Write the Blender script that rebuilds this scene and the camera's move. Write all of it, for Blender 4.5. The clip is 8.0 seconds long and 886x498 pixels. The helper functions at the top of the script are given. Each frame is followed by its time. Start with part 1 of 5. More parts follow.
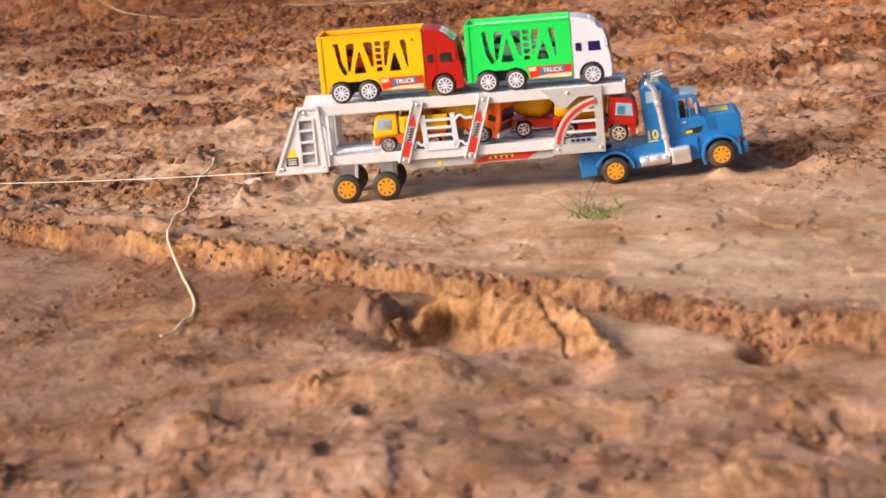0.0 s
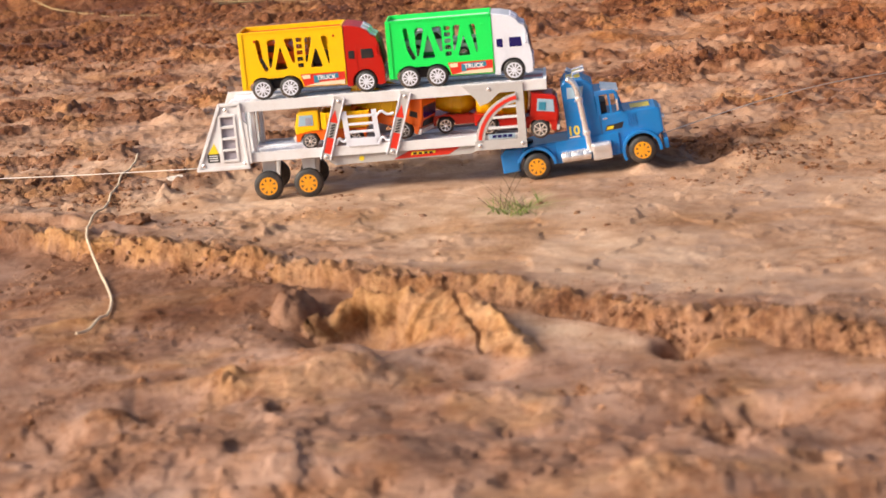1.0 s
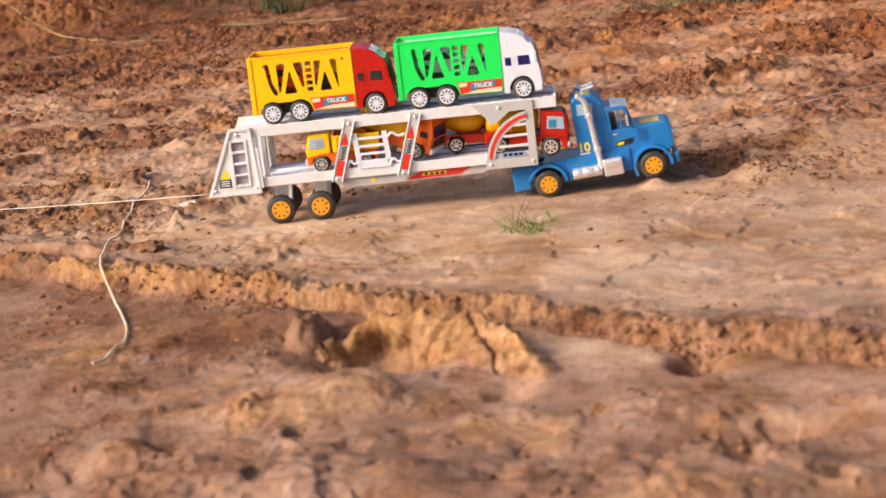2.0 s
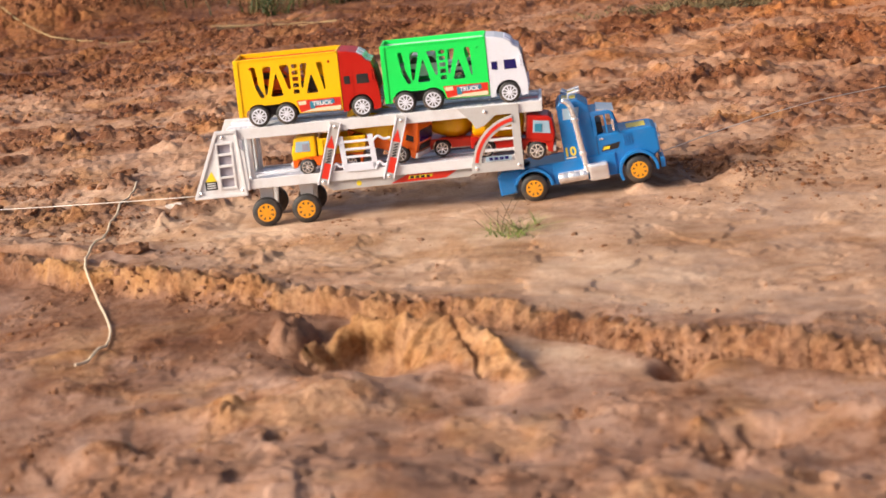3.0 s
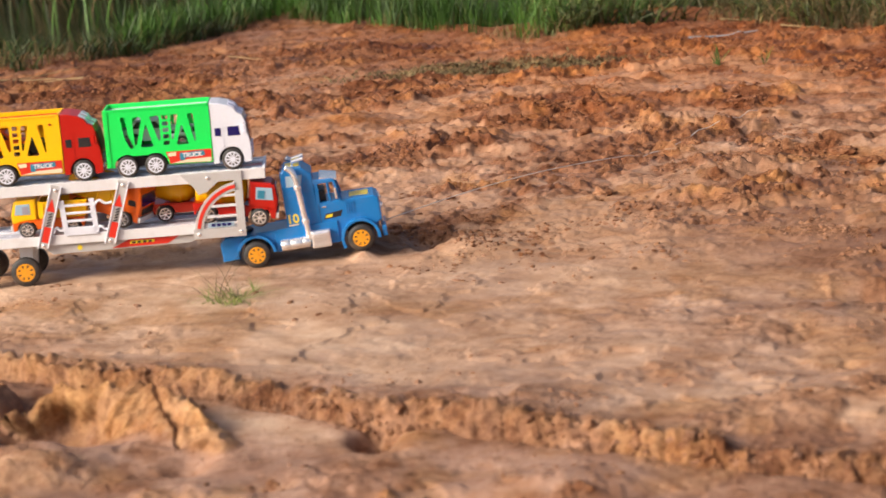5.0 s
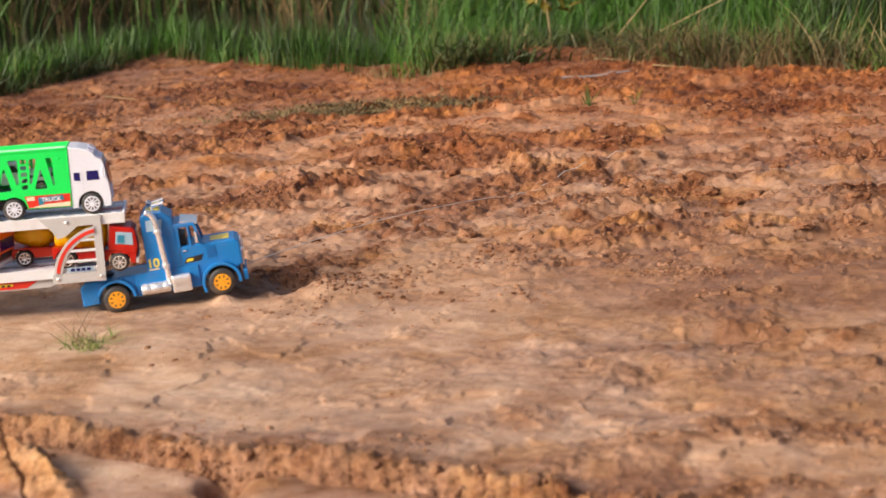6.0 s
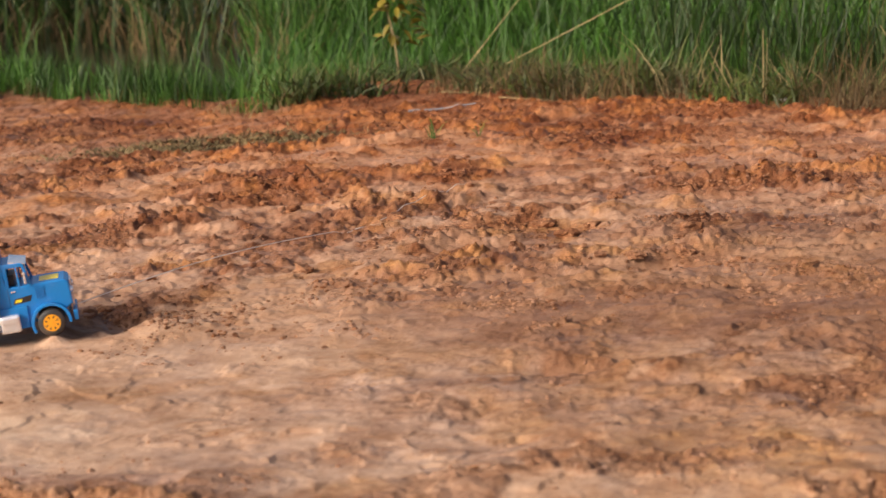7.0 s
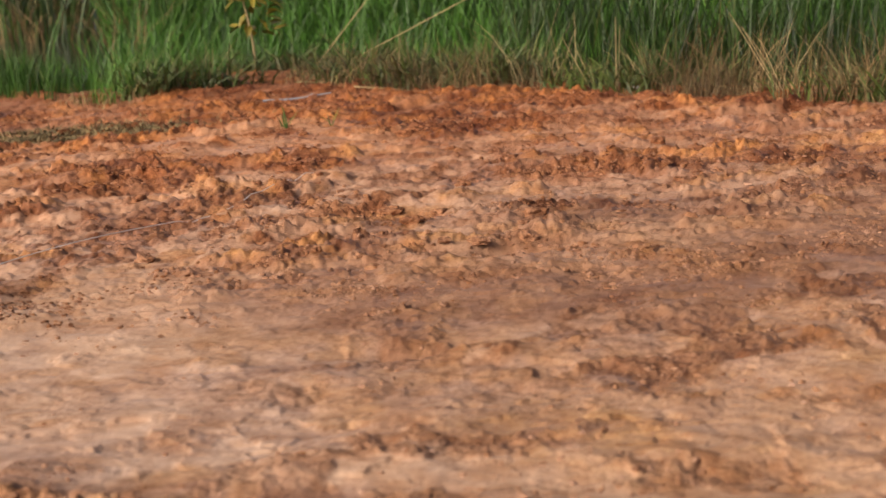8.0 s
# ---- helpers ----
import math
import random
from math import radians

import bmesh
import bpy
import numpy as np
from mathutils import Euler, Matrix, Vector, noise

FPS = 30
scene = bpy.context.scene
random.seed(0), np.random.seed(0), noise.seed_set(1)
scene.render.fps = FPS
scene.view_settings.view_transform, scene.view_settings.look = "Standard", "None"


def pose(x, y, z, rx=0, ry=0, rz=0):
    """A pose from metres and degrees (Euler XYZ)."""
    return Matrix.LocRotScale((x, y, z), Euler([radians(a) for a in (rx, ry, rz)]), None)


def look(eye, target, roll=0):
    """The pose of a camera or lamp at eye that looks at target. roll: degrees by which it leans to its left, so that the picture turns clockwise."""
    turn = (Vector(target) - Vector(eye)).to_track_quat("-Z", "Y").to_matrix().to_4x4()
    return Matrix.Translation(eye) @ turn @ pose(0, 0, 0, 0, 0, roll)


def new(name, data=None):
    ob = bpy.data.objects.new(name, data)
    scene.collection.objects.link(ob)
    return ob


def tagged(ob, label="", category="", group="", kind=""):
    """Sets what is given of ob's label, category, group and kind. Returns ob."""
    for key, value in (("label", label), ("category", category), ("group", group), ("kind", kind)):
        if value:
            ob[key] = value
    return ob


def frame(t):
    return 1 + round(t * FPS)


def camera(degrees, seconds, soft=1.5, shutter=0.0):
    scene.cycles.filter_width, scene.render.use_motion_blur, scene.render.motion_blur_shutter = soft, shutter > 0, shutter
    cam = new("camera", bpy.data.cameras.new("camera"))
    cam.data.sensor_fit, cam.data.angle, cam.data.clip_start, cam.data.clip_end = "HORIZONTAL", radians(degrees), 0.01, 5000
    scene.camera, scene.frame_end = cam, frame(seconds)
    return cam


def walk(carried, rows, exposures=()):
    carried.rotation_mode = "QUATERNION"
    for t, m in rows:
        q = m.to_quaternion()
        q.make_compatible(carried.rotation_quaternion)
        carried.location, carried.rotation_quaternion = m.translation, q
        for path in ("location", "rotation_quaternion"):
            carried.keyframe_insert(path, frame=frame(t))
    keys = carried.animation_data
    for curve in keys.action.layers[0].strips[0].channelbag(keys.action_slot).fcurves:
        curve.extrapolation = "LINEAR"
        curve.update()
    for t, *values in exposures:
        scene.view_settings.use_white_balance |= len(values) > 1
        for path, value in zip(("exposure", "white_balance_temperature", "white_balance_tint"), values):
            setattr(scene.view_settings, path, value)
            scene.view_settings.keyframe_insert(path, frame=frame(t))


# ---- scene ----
cam = camera(24.7, 8.0, shutter=0.2)
PATH = [
    (0, (0.269, -0.079, 0.489), (0.054, 1.857, 0.034), -5.2),
    (0.5, (0.279, -0.074, 0.483), (0.086, 1.863, 0.024), -5.1),
    (1, (0.292, -0.077, 0.486), (0.134, 1.863, 0.023), -5.0),
    (1.5, (0.292, -0.078, 0.491), (0.121, 1.863, 0.042), -6.5),
    (3, (0.302, -0.078, 0.493), (0.139, 1.865, 0.047), -6.1),
    (3.5, (0.304, -0.079, 0.495), (0.165, 1.868, 0.056), -5.5),
    (4, (0.32, -0.079, 0.498), (0.228, 1.873, 0.071), -4.8),
    (4.5, (0.338, -0.085, 0.503), (0.33, 1.871, 0.086), -4.2),
    (5, (0.367, -0.086, 0.504), (0.429, 1.87, 0.092), -4.0),
    (6.5, (0.425, -0.101, 0.516), (0.655, 1.851, 0.145), -3.7),
    (7, (0.45, -0.103, 0.515), (0.75, 1.84, 0.152), -3.9),
    (7.5, (0.471, -0.105, 0.511), (0.829, 1.83, 0.15), -3.8),
    (8, (0.494, -0.1, 0.501), (0.913, 1.818, 0.124), -3.8),
]
EXPOSURES = [(0, 0.36), (8, 0.33)]
walk(cam, [(t, look(eye, target, roll)) for t, eye, target, roll in PATH], EXPOSURES)
cam.data.dof.use_dof = True
cam.data.dof.focus_distance = 2.9
cam.data.dof.aperture_fstop = 11.0

# ---- light ----
SUN_ELEVATION, SUN_AZIMUTH = 30.0, 243.0    # azimuth: degrees from +y towards +x
world = bpy.data.worlds.new("sky")
scene.world = world
world.use_nodes = True
sky = world.node_tree.nodes.new("ShaderNodeTexSky")
sky.sky_type, sky.sun_disc = "NISHITA", False
sky.sun_elevation, sky.sun_rotation = radians(SUN_ELEVATION), radians(SUN_AZIMUTH)
sky.dust_density, sky.air_density, sky.ozone_density = 6.0, 0.55, 0.2
world.node_tree.links.new(sky.outputs["Color"], world.node_tree.nodes["Background"].inputs["Color"])
world.node_tree.nodes["Background"].inputs["Strength"].default_value = 0.15
sun_data = bpy.data.lights.new("sun", "SUN")
sun_data.energy, sun_data.angle, sun_data.color = 3.1, radians(20), (1.0, 0.90, 0.77)
sun = new("sun", sun_data)
_e, _a = radians(SUN_ELEVATION), radians(SUN_AZIMUTH)
sun.matrix_world = look((6 * math.cos(_e) * math.sin(_a), 6 * math.cos(_e) * math.cos(_a), 6 * math.sin(_e)), (0, 0, 0))


# ---- materials ----
def nodes_of(m):
    m.use_nodes = True
    t = m.node_tree
    return t, t.nodes, t.nodes["Principled BSDF"]


def node(t, kind, **inputs):
    n = t.nodes.new(kind)
    for k, v in inputs.items():
        n.inputs[k.replace("_", " ")].default_value = v
    return n


def noise_node(t, coord, scale, detail=4.0, rough=0.6):
    n = node(t, "ShaderNodeTexNoise", Scale=scale, Detail=detail, Roughness=rough)
    t.links.new(coord, n.inputs["Vector"])
    return n.outputs["Fac"]


def ramp(t, fac, stops):
    n = t.nodes.new("ShaderNodeValToRGB")
    e = n.color_ramp.elements
    for k, (p, c) in enumerate(stops):
        el = e[k] if k < 2 else e.new(p)
        el.position, el.color = p, (*c, 1) if len(c) == 3 else c
    t.links.new(fac, n.inputs["Fac"])
    return n.outputs["Color"]


def mixed(t, fac, a, b, kind="MIX"):
    n = t.nodes.new("ShaderNodeMix")
    n.data_type, n.blend_type = "RGBA", kind
    for socket, v in ((n.inputs[0], fac), (n.inputs[6], a), (n.inputs[7], b)):
        if isinstance(v, bpy.types.NodeSocket):
            t.links.new(v, socket)
        elif isinstance(v, (int, float)):
            socket.default_value = v
        else:
            socket.default_value = (*v, 1)
    return n.outputs[2]


def bump(t, bsdf, height, strength, distance):
    n = node(t, "ShaderNodeBump", Distance=distance)
    if isinstance(strength, bpy.types.NodeSocket):
        t.links.new(strength, n.inputs["Strength"])
    else:
        n.inputs["Strength"].default_value = strength
    t.links.new(height, n.inputs["Height"])
    t.links.new(n.outputs["Normal"], bsdf.inputs["Normal"])


DUST = (0.36, 0.22, 0.14)


def plastic(name, color, rough=0.35, dust=0.35, metallic=0.0, spec=0.5, thin=0.0):
    """Moulded plastic with dried mud dust in patches and fine scuffs."""
    m = bpy.data.materials.new(name)
    t, n, b = nodes_of(m)
    co = n.new("ShaderNodeTexCoord").outputs["Object"]
    big = noise_node(t, co, 38, 5, 0.65)
    fine = noise_node(t, co, 420, 3, 0.7)
    mask = ramp(t, big, [(0.48, (0, 0, 0)), (0.82, (dust, dust, dust))])
    grain = mixed(t, fine, [c * 0.9 for c in color], [min(1, c * 1.06) for c in color])
    t.links.new(mixed(t, mask, grain, DUST), b.inputs["Base Color"])
    r = mixed(t, mask, (rough,) * 3, (min(0.95, rough + 0.4),) * 3)
    t.links.new(r, b.inputs["Roughness"])
    b.inputs["Metallic"].default_value = metallic
    b.inputs["Specular IOR Level"].default_value = spec
    bump(t, b, fine, 0.12, 0.0004)
    if thin:
        # thin-walled moulding: part of the light goes through
        glow, mix = node(t, "ShaderNodeBsdfTranslucent", Color=(*color, 1)), node(t, "ShaderNodeMixShader", Fac=thin)
        t.links.new(b.outputs[0], mix.inputs[1]), t.links.new(glow.outputs[0], mix.inputs[2])
        t.links.new(mix.outputs[0], n["Material Output"].inputs["Surface"])
    return m


def soil(name, ground=False):
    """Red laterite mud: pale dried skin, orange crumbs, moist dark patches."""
    m = bpy.data.materials.new(name)
    t, n, b = nodes_of(m)
    geo = n.new("ShaderNodeNewGeometry")
    co = geo.outputs["Position"]
    large = noise_node(t, co, 3.2, 5, 0.6)
    mid = noise_node(t, co, 17, 6, 0.65)
    small = noise_node(t, co, 95, 6, 0.7)
    grain = noise_node(t, co, 520, 3, 0.7)
    dry = ramp(t, mid, [(0.30, (0.227, 0.119, 0.077)), (0.45, (0.353, 0.212, 0.150)), (0.70, (0.470, 0.311, 0.239))])
    loose = ramp(t, small, [(0.30, (0.092, 0.040, 0.020)), (0.42, (0.176, 0.083, 0.044)), (0.54, (0.286, 0.150, 0.082)), (0.74, (0.420, 0.252, 0.151))])
    fresh = ramp(t, small, [(0.3, (0.239, 0.115, 0.046)), (0.48, (0.442, 0.241, 0.103)), (0.70, (0.607, 0.373, 0.179))])
    if ground:
        at = n.new("ShaderNodeAttribute")
        at.attribute_name = "crumb"
        crumb = at.outputs["Fac"]
        ar = n.new("ShaderNodeAttribute")
        ar.attribute_name = "redness"
        red = ar.outputs["Fac"]
    else:
        isl = geo.outputs["Random Per Island"]
        crumb = ramp(t, isl, [(0.0, (0.35,) * 3), (0.8, (0.85,) * 3)])
        axes = n.new("ShaderNodeSeparateXYZ")
        t.links.new(co, axes.inputs[0])
        reach = node(t, "ShaderNodeMapRange")
        for k, v in enumerate((2.1, 3.8, 0.10, 0.70)):
            reach.inputs[k + 1].default_value = v
        t.links.new(axes.outputs["Y"], reach.inputs[0])
        red = reach.outputs[0]
    base = mixed(t, ramp(t, crumb, [(0.10, (0.0,) * 3), (0.80, (1.0,) * 3)]), dry, loose)
    if ground:
        al = n.new("ShaderNodeAttribute")
        al.attribute_name = "silt"
        pale = ramp(t, mid, [(0.30, (0.385, 0.240, 0.155)), (0.48, (0.510, 0.348, 0.240)), (0.68, (0.612, 0.447, 0.325))])
        base = mixed(t, al.outputs["Fac"], base, pale)
        ag = n.new("ShaderNodeAttribute")
        ag.attribute_name = "subsoil"
        base = mixed(t, ag.outputs["Fac"], base, fresh)
    redder = mixed(t, 1.0, base, (0.94, 0.64, 0.405), "MULTIPLY")
    part_red = n.new("ShaderNodeMath")
    part_red.operation = "MULTIPLY"
    t.links.new(red, part_red.inputs[0])
    t.links.new(ramp(t, crumb, [(0.0, (0.55,) * 3), (0.6, (1.0,) * 3)]), part_red.inputs[1])
    base = mixed(t, part_red.outputs[0], base, redder)
    if ground:
        aw = n.new("ShaderNodeAttribute")
        aw.attribute_name = "wet"
        base = mixed(t, aw.outputs["Fac"], base, mixed(t, 1.0, base, (0.60, 0.50, 0.43), "MULTIPLY"))
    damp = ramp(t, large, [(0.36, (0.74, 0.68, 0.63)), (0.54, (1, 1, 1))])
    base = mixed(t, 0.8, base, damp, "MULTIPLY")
    dull = 1.0
    if ground:
        keep = node(t, "ShaderNodeMath")
        keep.operation = "MULTIPLY_ADD"
        keep.inputs[1].default_value, keep.inputs[2].default_value = -0.55, 1.0
        t.links.new(al.outputs["Fac"], keep.inputs[0])
        dull = keep.outputs[0]
    plain = base
    rust = noise_node(t, co, 44, 7, 0.72)
    base = mixed(t, ramp(t, rust, [(0.38, (0.80,) * 3), (0.52, (0.0,) * 3)]), base, mixed(t, 1.0, base, (0.72, 0.60, 0.48), "MULTIPLY"))
    stain = noise_node(t, co, 10, 6, 0.64)
    base = mixed(t, ramp(t, stain, [(0.38, (0.85,) * 3), (0.49, (0.0,) * 3)]), base, mixed(t, 1.0, base, (0.74, 0.62, 0.50), "MULTIPLY"))
    grit = noise_node(t, co, 150, 5, 0.7)
    base = mixed(t, ramp(t, grit, [(0.355, (0.75,) * 3), (0.40, (0.0,) * 3)]), base, mixed(t, 1.0, base, (0.36, 0.27, 0.20), "MULTIPLY"))
    base = mixed(t, dull, plain, base)
    specks = ramp(t, grain, [(0.30, (0.70, 0.66, 0.63)), (0.5, (1, 1, 1)), (0.78, (1.12, 1.1, 1.08))])
    base = mixed(t, 0.7, base, specks, "MULTIPLY")
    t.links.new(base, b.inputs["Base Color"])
    sheen = noise_node(t, co, 7.0, 4, 0.6)
    rr = ramp(t, sheen, [(0.40, (0.42 if ground else 0.85,) * 3), (0.60, (0.90,) * 3)])
    t.links.new(rr, b.inputs["Roughness"])
    b.inputs["Specular IOR Level"].default_value = 0.18
    h = mixed(t, 0.35, small, grain)
    bump(t, b, h, dull if ground else 0.7, 0.004)
    return m


def leaf(name, low, high, tip, rough=0.5):
    m = bpy.data.materials.new(name)
    t, n, b = nodes_of(m)
    geo = n.new("ShaderNodeNewGeometry")
    c = ramp(t, geo.outputs["Random Per Island"], [(0.0, low), (0.55, high), (0.93, high), (1.0, tip)])
    streak = noise_node(t, geo.outputs["Position"], 60, 3, 0.6)
    c = mixed(t, 0.5, c, ramp(t, streak, [(0.3, (0.6, 0.6, 0.55)), (0.7, (1.2, 1.2, 1.1))]), "MULTIPLY")
    drift = noise_node(t, geo.outputs["Position"], 4.5, 4, 0.6)
    c = mixed(t, 0.8, c, ramp(t, drift, [(0.36, (0.45, 0.42, 0.36)), (0.52, (0.95, 0.95, 0.9)), (0.68, (1.5, 1.4, 1.3))]), "MULTIPLY")
    t.links.new(c, b.inputs["Base Color"])
    b.inputs["Roughness"].default_value = rough
    b.inputs["Specular IOR Level"].default_value = 0.3
    b.inputs["Subsurface Weight"].default_value = 0.0
    return m


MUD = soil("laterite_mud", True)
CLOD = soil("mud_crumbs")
BLUE = plastic("blue_plastic", (0.008, 0.165, 0.46), 0.24, 0.12)
# pale lilac plastic, also painted as the sky's reflection on the cab fairings
LILAC = plastic("lilac_plastic_and_sky_sheen", (0.72, 0.71, 0.84), 0.45, 0.05)
GREY_CLEAR = plastic("smoky_grey_plastic", (0.47, 0.455, 0.45), 0.20, 0.30)
BLUE_GREY = plastic("blue_grey_panel", (0.30, 0.42, 0.52), 0.35, 0.2)
SILVER = plastic("silver_grey_plastic", (0.66, 0.655, 0.67), 0.28, 0.32)
DECK = plastic("pale_grey_deck", (0.84, 0.85, 0.92), 0.26, 0.20)
YELLOW = plastic("yellow_plastic", (0.97, 0.545, 0.004), 0.30, 0.05, thin=0.10)
RED = plastic("red_plastic", (0.43, 0.010, 0.004), 0.34, 0.06, spec=0.35)
RED_PANEL = plastic("orange_red_plastic", (0.52, 0.025, 0.006), 0.36, 0.08, spec=0.4)
GREEN = plastic("bright_green_plastic", (0.012, 0.80, 0.115), 0.28, 0.03, thin=0.10)
SHADE_GREY = plastic("lilac_grey_panel", (0.30, 0.28, 0.33), 0.4, 0.3)
WHITE = plastic("white_plastic", (0.76, 0.775, 0.86), 0.22, 0.08, thin=0.10)
ORANGE = plastic("orange_plastic", (0.80, 0.13, 0.005), 0.34, 0.1, thin=0.10)
RIM_YELLOW = plastic("amber_wheel_plastic", (0.78, 0.31, 0.004), 0.38, 0.22)
RUBBER = plastic("black_tyre", (0.022, 0.020, 0.019), 0.6, 0.45)
BLACK = plastic("black_plastic", (0.012, 0.012, 0.014), 0.4, 0.1)
NAVY = plastic("dark_blue_window", (0.012, 0.010, 0.10), 0.12, 0.03)
CHROME = plastic("chrome_plastic", (0.95, 0.95, 0.97), 0.17, 0.04, 0.75)
STICKER_RED = plastic("red_sticker", (0.62, 0.03, 0.015), 0.3, 0.1)
STICKER_YELLOW = plastic("yellow_sticker", (0.80, 0.62, 0.03), 0.3, 0.1)
STICKER_TEAL = plastic("teal_sticker", (0.03, 0.20, 0.30), 0.3, 0.05)
STICKER_CREAM = plastic("cream_sticker", (0.75, 0.65, 0.45), 0.3, 0.1)
PRINT_WHITE = plastic("white_print", (0.85, 0.85, 0.85), 0.4, 0.0)
TWINE = plastic("pale_twine", (0.62, 0.52, 0.38), 0.8, 0.5)
STRING = plastic("white_string", (0.70, 0.66, 0.62), 0.7, 0.3)
STRAW = leaf("dry_straw", (0.27, 0.19, 0.10), (0.42, 0.32, 0.18), (0.52, 0.42, 0.27), 0.7)
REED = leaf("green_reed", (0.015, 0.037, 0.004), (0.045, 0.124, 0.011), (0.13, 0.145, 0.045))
# darker copy of REED: shade on back reeds and hump weeds, put into colour
REED_SHADED = leaf("shaded_green_reed", (0.010, 0.022, 0.003), (0.026, 0.054, 0.007), (0.08, 0.07, 0.02))
WEED = leaf("low_weed", (0.038, 0.056, 0.011), (0.072, 0.096, 0.020), (0.18, 0.145, 0.06))
TUFT = leaf("tuft_grass", (0.17, 0.21, 0.05), (0.30, 0.35, 0.11), (0.45, 0.40, 0.20))
BROWN_WEED = leaf("withered_weed", (0.075, 0.046, 0.019), (0.165, 0.108, 0.050), (0.31, 0.225, 0.12), 0.7)
MAT = leaf("rotting_weed", (0.085, 0.058, 0.028), (0.17, 0.125, 0.06), (0.30, 0.22, 0.12), 0.8)
AUTUMN = leaf("yellowing_leaf", (0.10, 0.10, 0.012), (0.24, 0.17, 0.02), (0.36, 0.20, 0.03))
PALE_STONE = plastic("pale_stone", (0.52, 0.46, 0.41), 0.8, 0.3)
STICK = plastic("weathered_grey_stick", (0.17, 0.18, 0.21), 0.7, 0.4)


# ---- mesh helpers ----
def to_object(name, bm, material, smooth=False):
    me = bpy.data.meshes.new(name)
    bmesh.ops.recalc_face_normals(bm, faces=bm.faces)
    bm.to_mesh(me)
    bm.free()
    me.materials.append(material)
    if smooth:
        me.polygons.foreach_set("use_smooth", [True] * len(me.polygons))
    return new(name, me)


def part(name, bm, material, parent, label="", smooth=False):
    ob = to_object(name, bm, material, smooth)
    ob.parent = parent
    if label:
        tagged(ob, label)
    return ob


def thing(name, m, label, category, group=""):
    ob = new(name)
    ob.empty_display_size = 0.02
    ob.matrix_world = m
    return tagged(ob, label, category, group)


def box(x0, x1, y0, y1, z0, z1, bevel=0.0008, bm=None):
    b = bmesh.new()
    bmesh.ops.create_cube(b, size=1)
    for v in b.verts:
        v.co = Vector(((x0 + x1) / 2 + v.co.x * (x1 - x0), (y0 + y1) / 2 + v.co.y * (y1 - y0), (z0 + z1) / 2 + v.co.z * (z1 - z0)))
    if bevel:
        bmesh.ops.bevel(b, geom=b.edges[:], offset=min(bevel, 0.45 * min(abs(x1 - x0), abs(y1 - y0), abs(z1 - z0))), segments=2, affect="EDGES", profile=0.6)
    return merge(bm, b)


def merge(bm, b):
    """b added to bm, or b alone."""
    if bm is None:
        return b
    seen = {v: bm.verts.new(v.co) for v in b.verts}
    for f in b.faces:
        bm.faces.new([seen[v] for v in f.verts])
    b.free()
    return bm


def slab(profile, y0, y1, bevel=0.0008, bm=None):
    """An outline in x and z, given thickness along y, its rims rounded."""
    b = bmesh.new()
    a = [b.verts.new((x, y0, z)) for x, z in profile]
    c = [b.verts.new((x, y1, z)) for x, z in profile]
    fa, fc = b.faces.new(a), b.faces.new(c[::-1])
    for k in range(len(a)):
        j = (k + 1) % len(a)
        b.faces.new((a[j], a[k], c[k], c[j]))
    bmesh.ops.recalc_face_normals(b, faces=b.faces)
    if bevel:
        rims = list(set(fa.edges) | set(fc.edges))
        bmesh.ops.bevel(b, geom=rims, offset=bevel, segments=2, affect="EDGES", profile=0.6, clamp_overlap=True)
    return merge(bm, b)


def pierced(outline, holes, y0, y1, bm=None):
    """A plate in the x, z plane with openings through it."""
    b = bmesh.new()
    loops, edges = [], []
    for points in (outline, *holes):
        vs = [b.verts.new((x, y0, z)) for x, z in points]
        edges += [b.edges.new((p, q)) for p, q in zip(vs, vs[1:] + vs[:1])]
        loops.append(vs)
    bmesh.ops.triangle_fill(b, use_beauty=True, use_dissolve=False, edges=edges)
    faces = b.faces[:]
    back = {v: b.verts.new((v.co.x, y1, v.co.z)) for v in b.verts[:]}
    for f in faces:
        b.faces.new([back[v] for v in reversed(f.verts)])
    for vs in loops:
        for p, q in zip(vs, vs[1:] + vs[:1]):
            b.faces.new((p, q, back[q], back[p]))
    bmesh.ops.recalc_face_normals(b, faces=b.faces)
    return merge(bm, b)


def rounded(points, r, n=3):
    """An outline with its corners rounded by about r."""
    out = []
    for k, p in enumerate(points):
        p, a, c = Vector(p), Vector(points[k - 1]), Vector(points[(k + 1) % len(points)])
        i = p + (a - p).normalized() * min(r, 0.45 * (a - p).length)
        o = p + (c - p).normalized() * min(r, 0.45 * (c - p).length)
        for j in range(n + 1):
            u = j / n
            q = i * (1 - u) ** 2 + p * (2 * u * (1 - u)) + o * u * u
            out.append((q.x, q.y))
    return out


def bar(x0, z0, x1, z1, width, y0, y1, bm=None, bevel=0.0004):
    """A straight bar in the x, z plane."""
    d = Vector((x1 - x0, z1 - z0)).normalized() * (width / 2)
    return slab([(x0 - d.y, z0 + d.x), (x1 - d.y, z1 + d.x), (x1 + d.y, z1 - d.x), (x0 + d.y, z0 - d.x)], y0, y1, bevel, bm)


def arc(cx, cz, r, a0, a1, n=10):
    return [(cx + r * math.cos(radians(a0 + (a1 - a0) * k / n)), cz + r * math.sin(radians(a0 + (a1 - a0) * k / n))) for k in range(n + 1)]


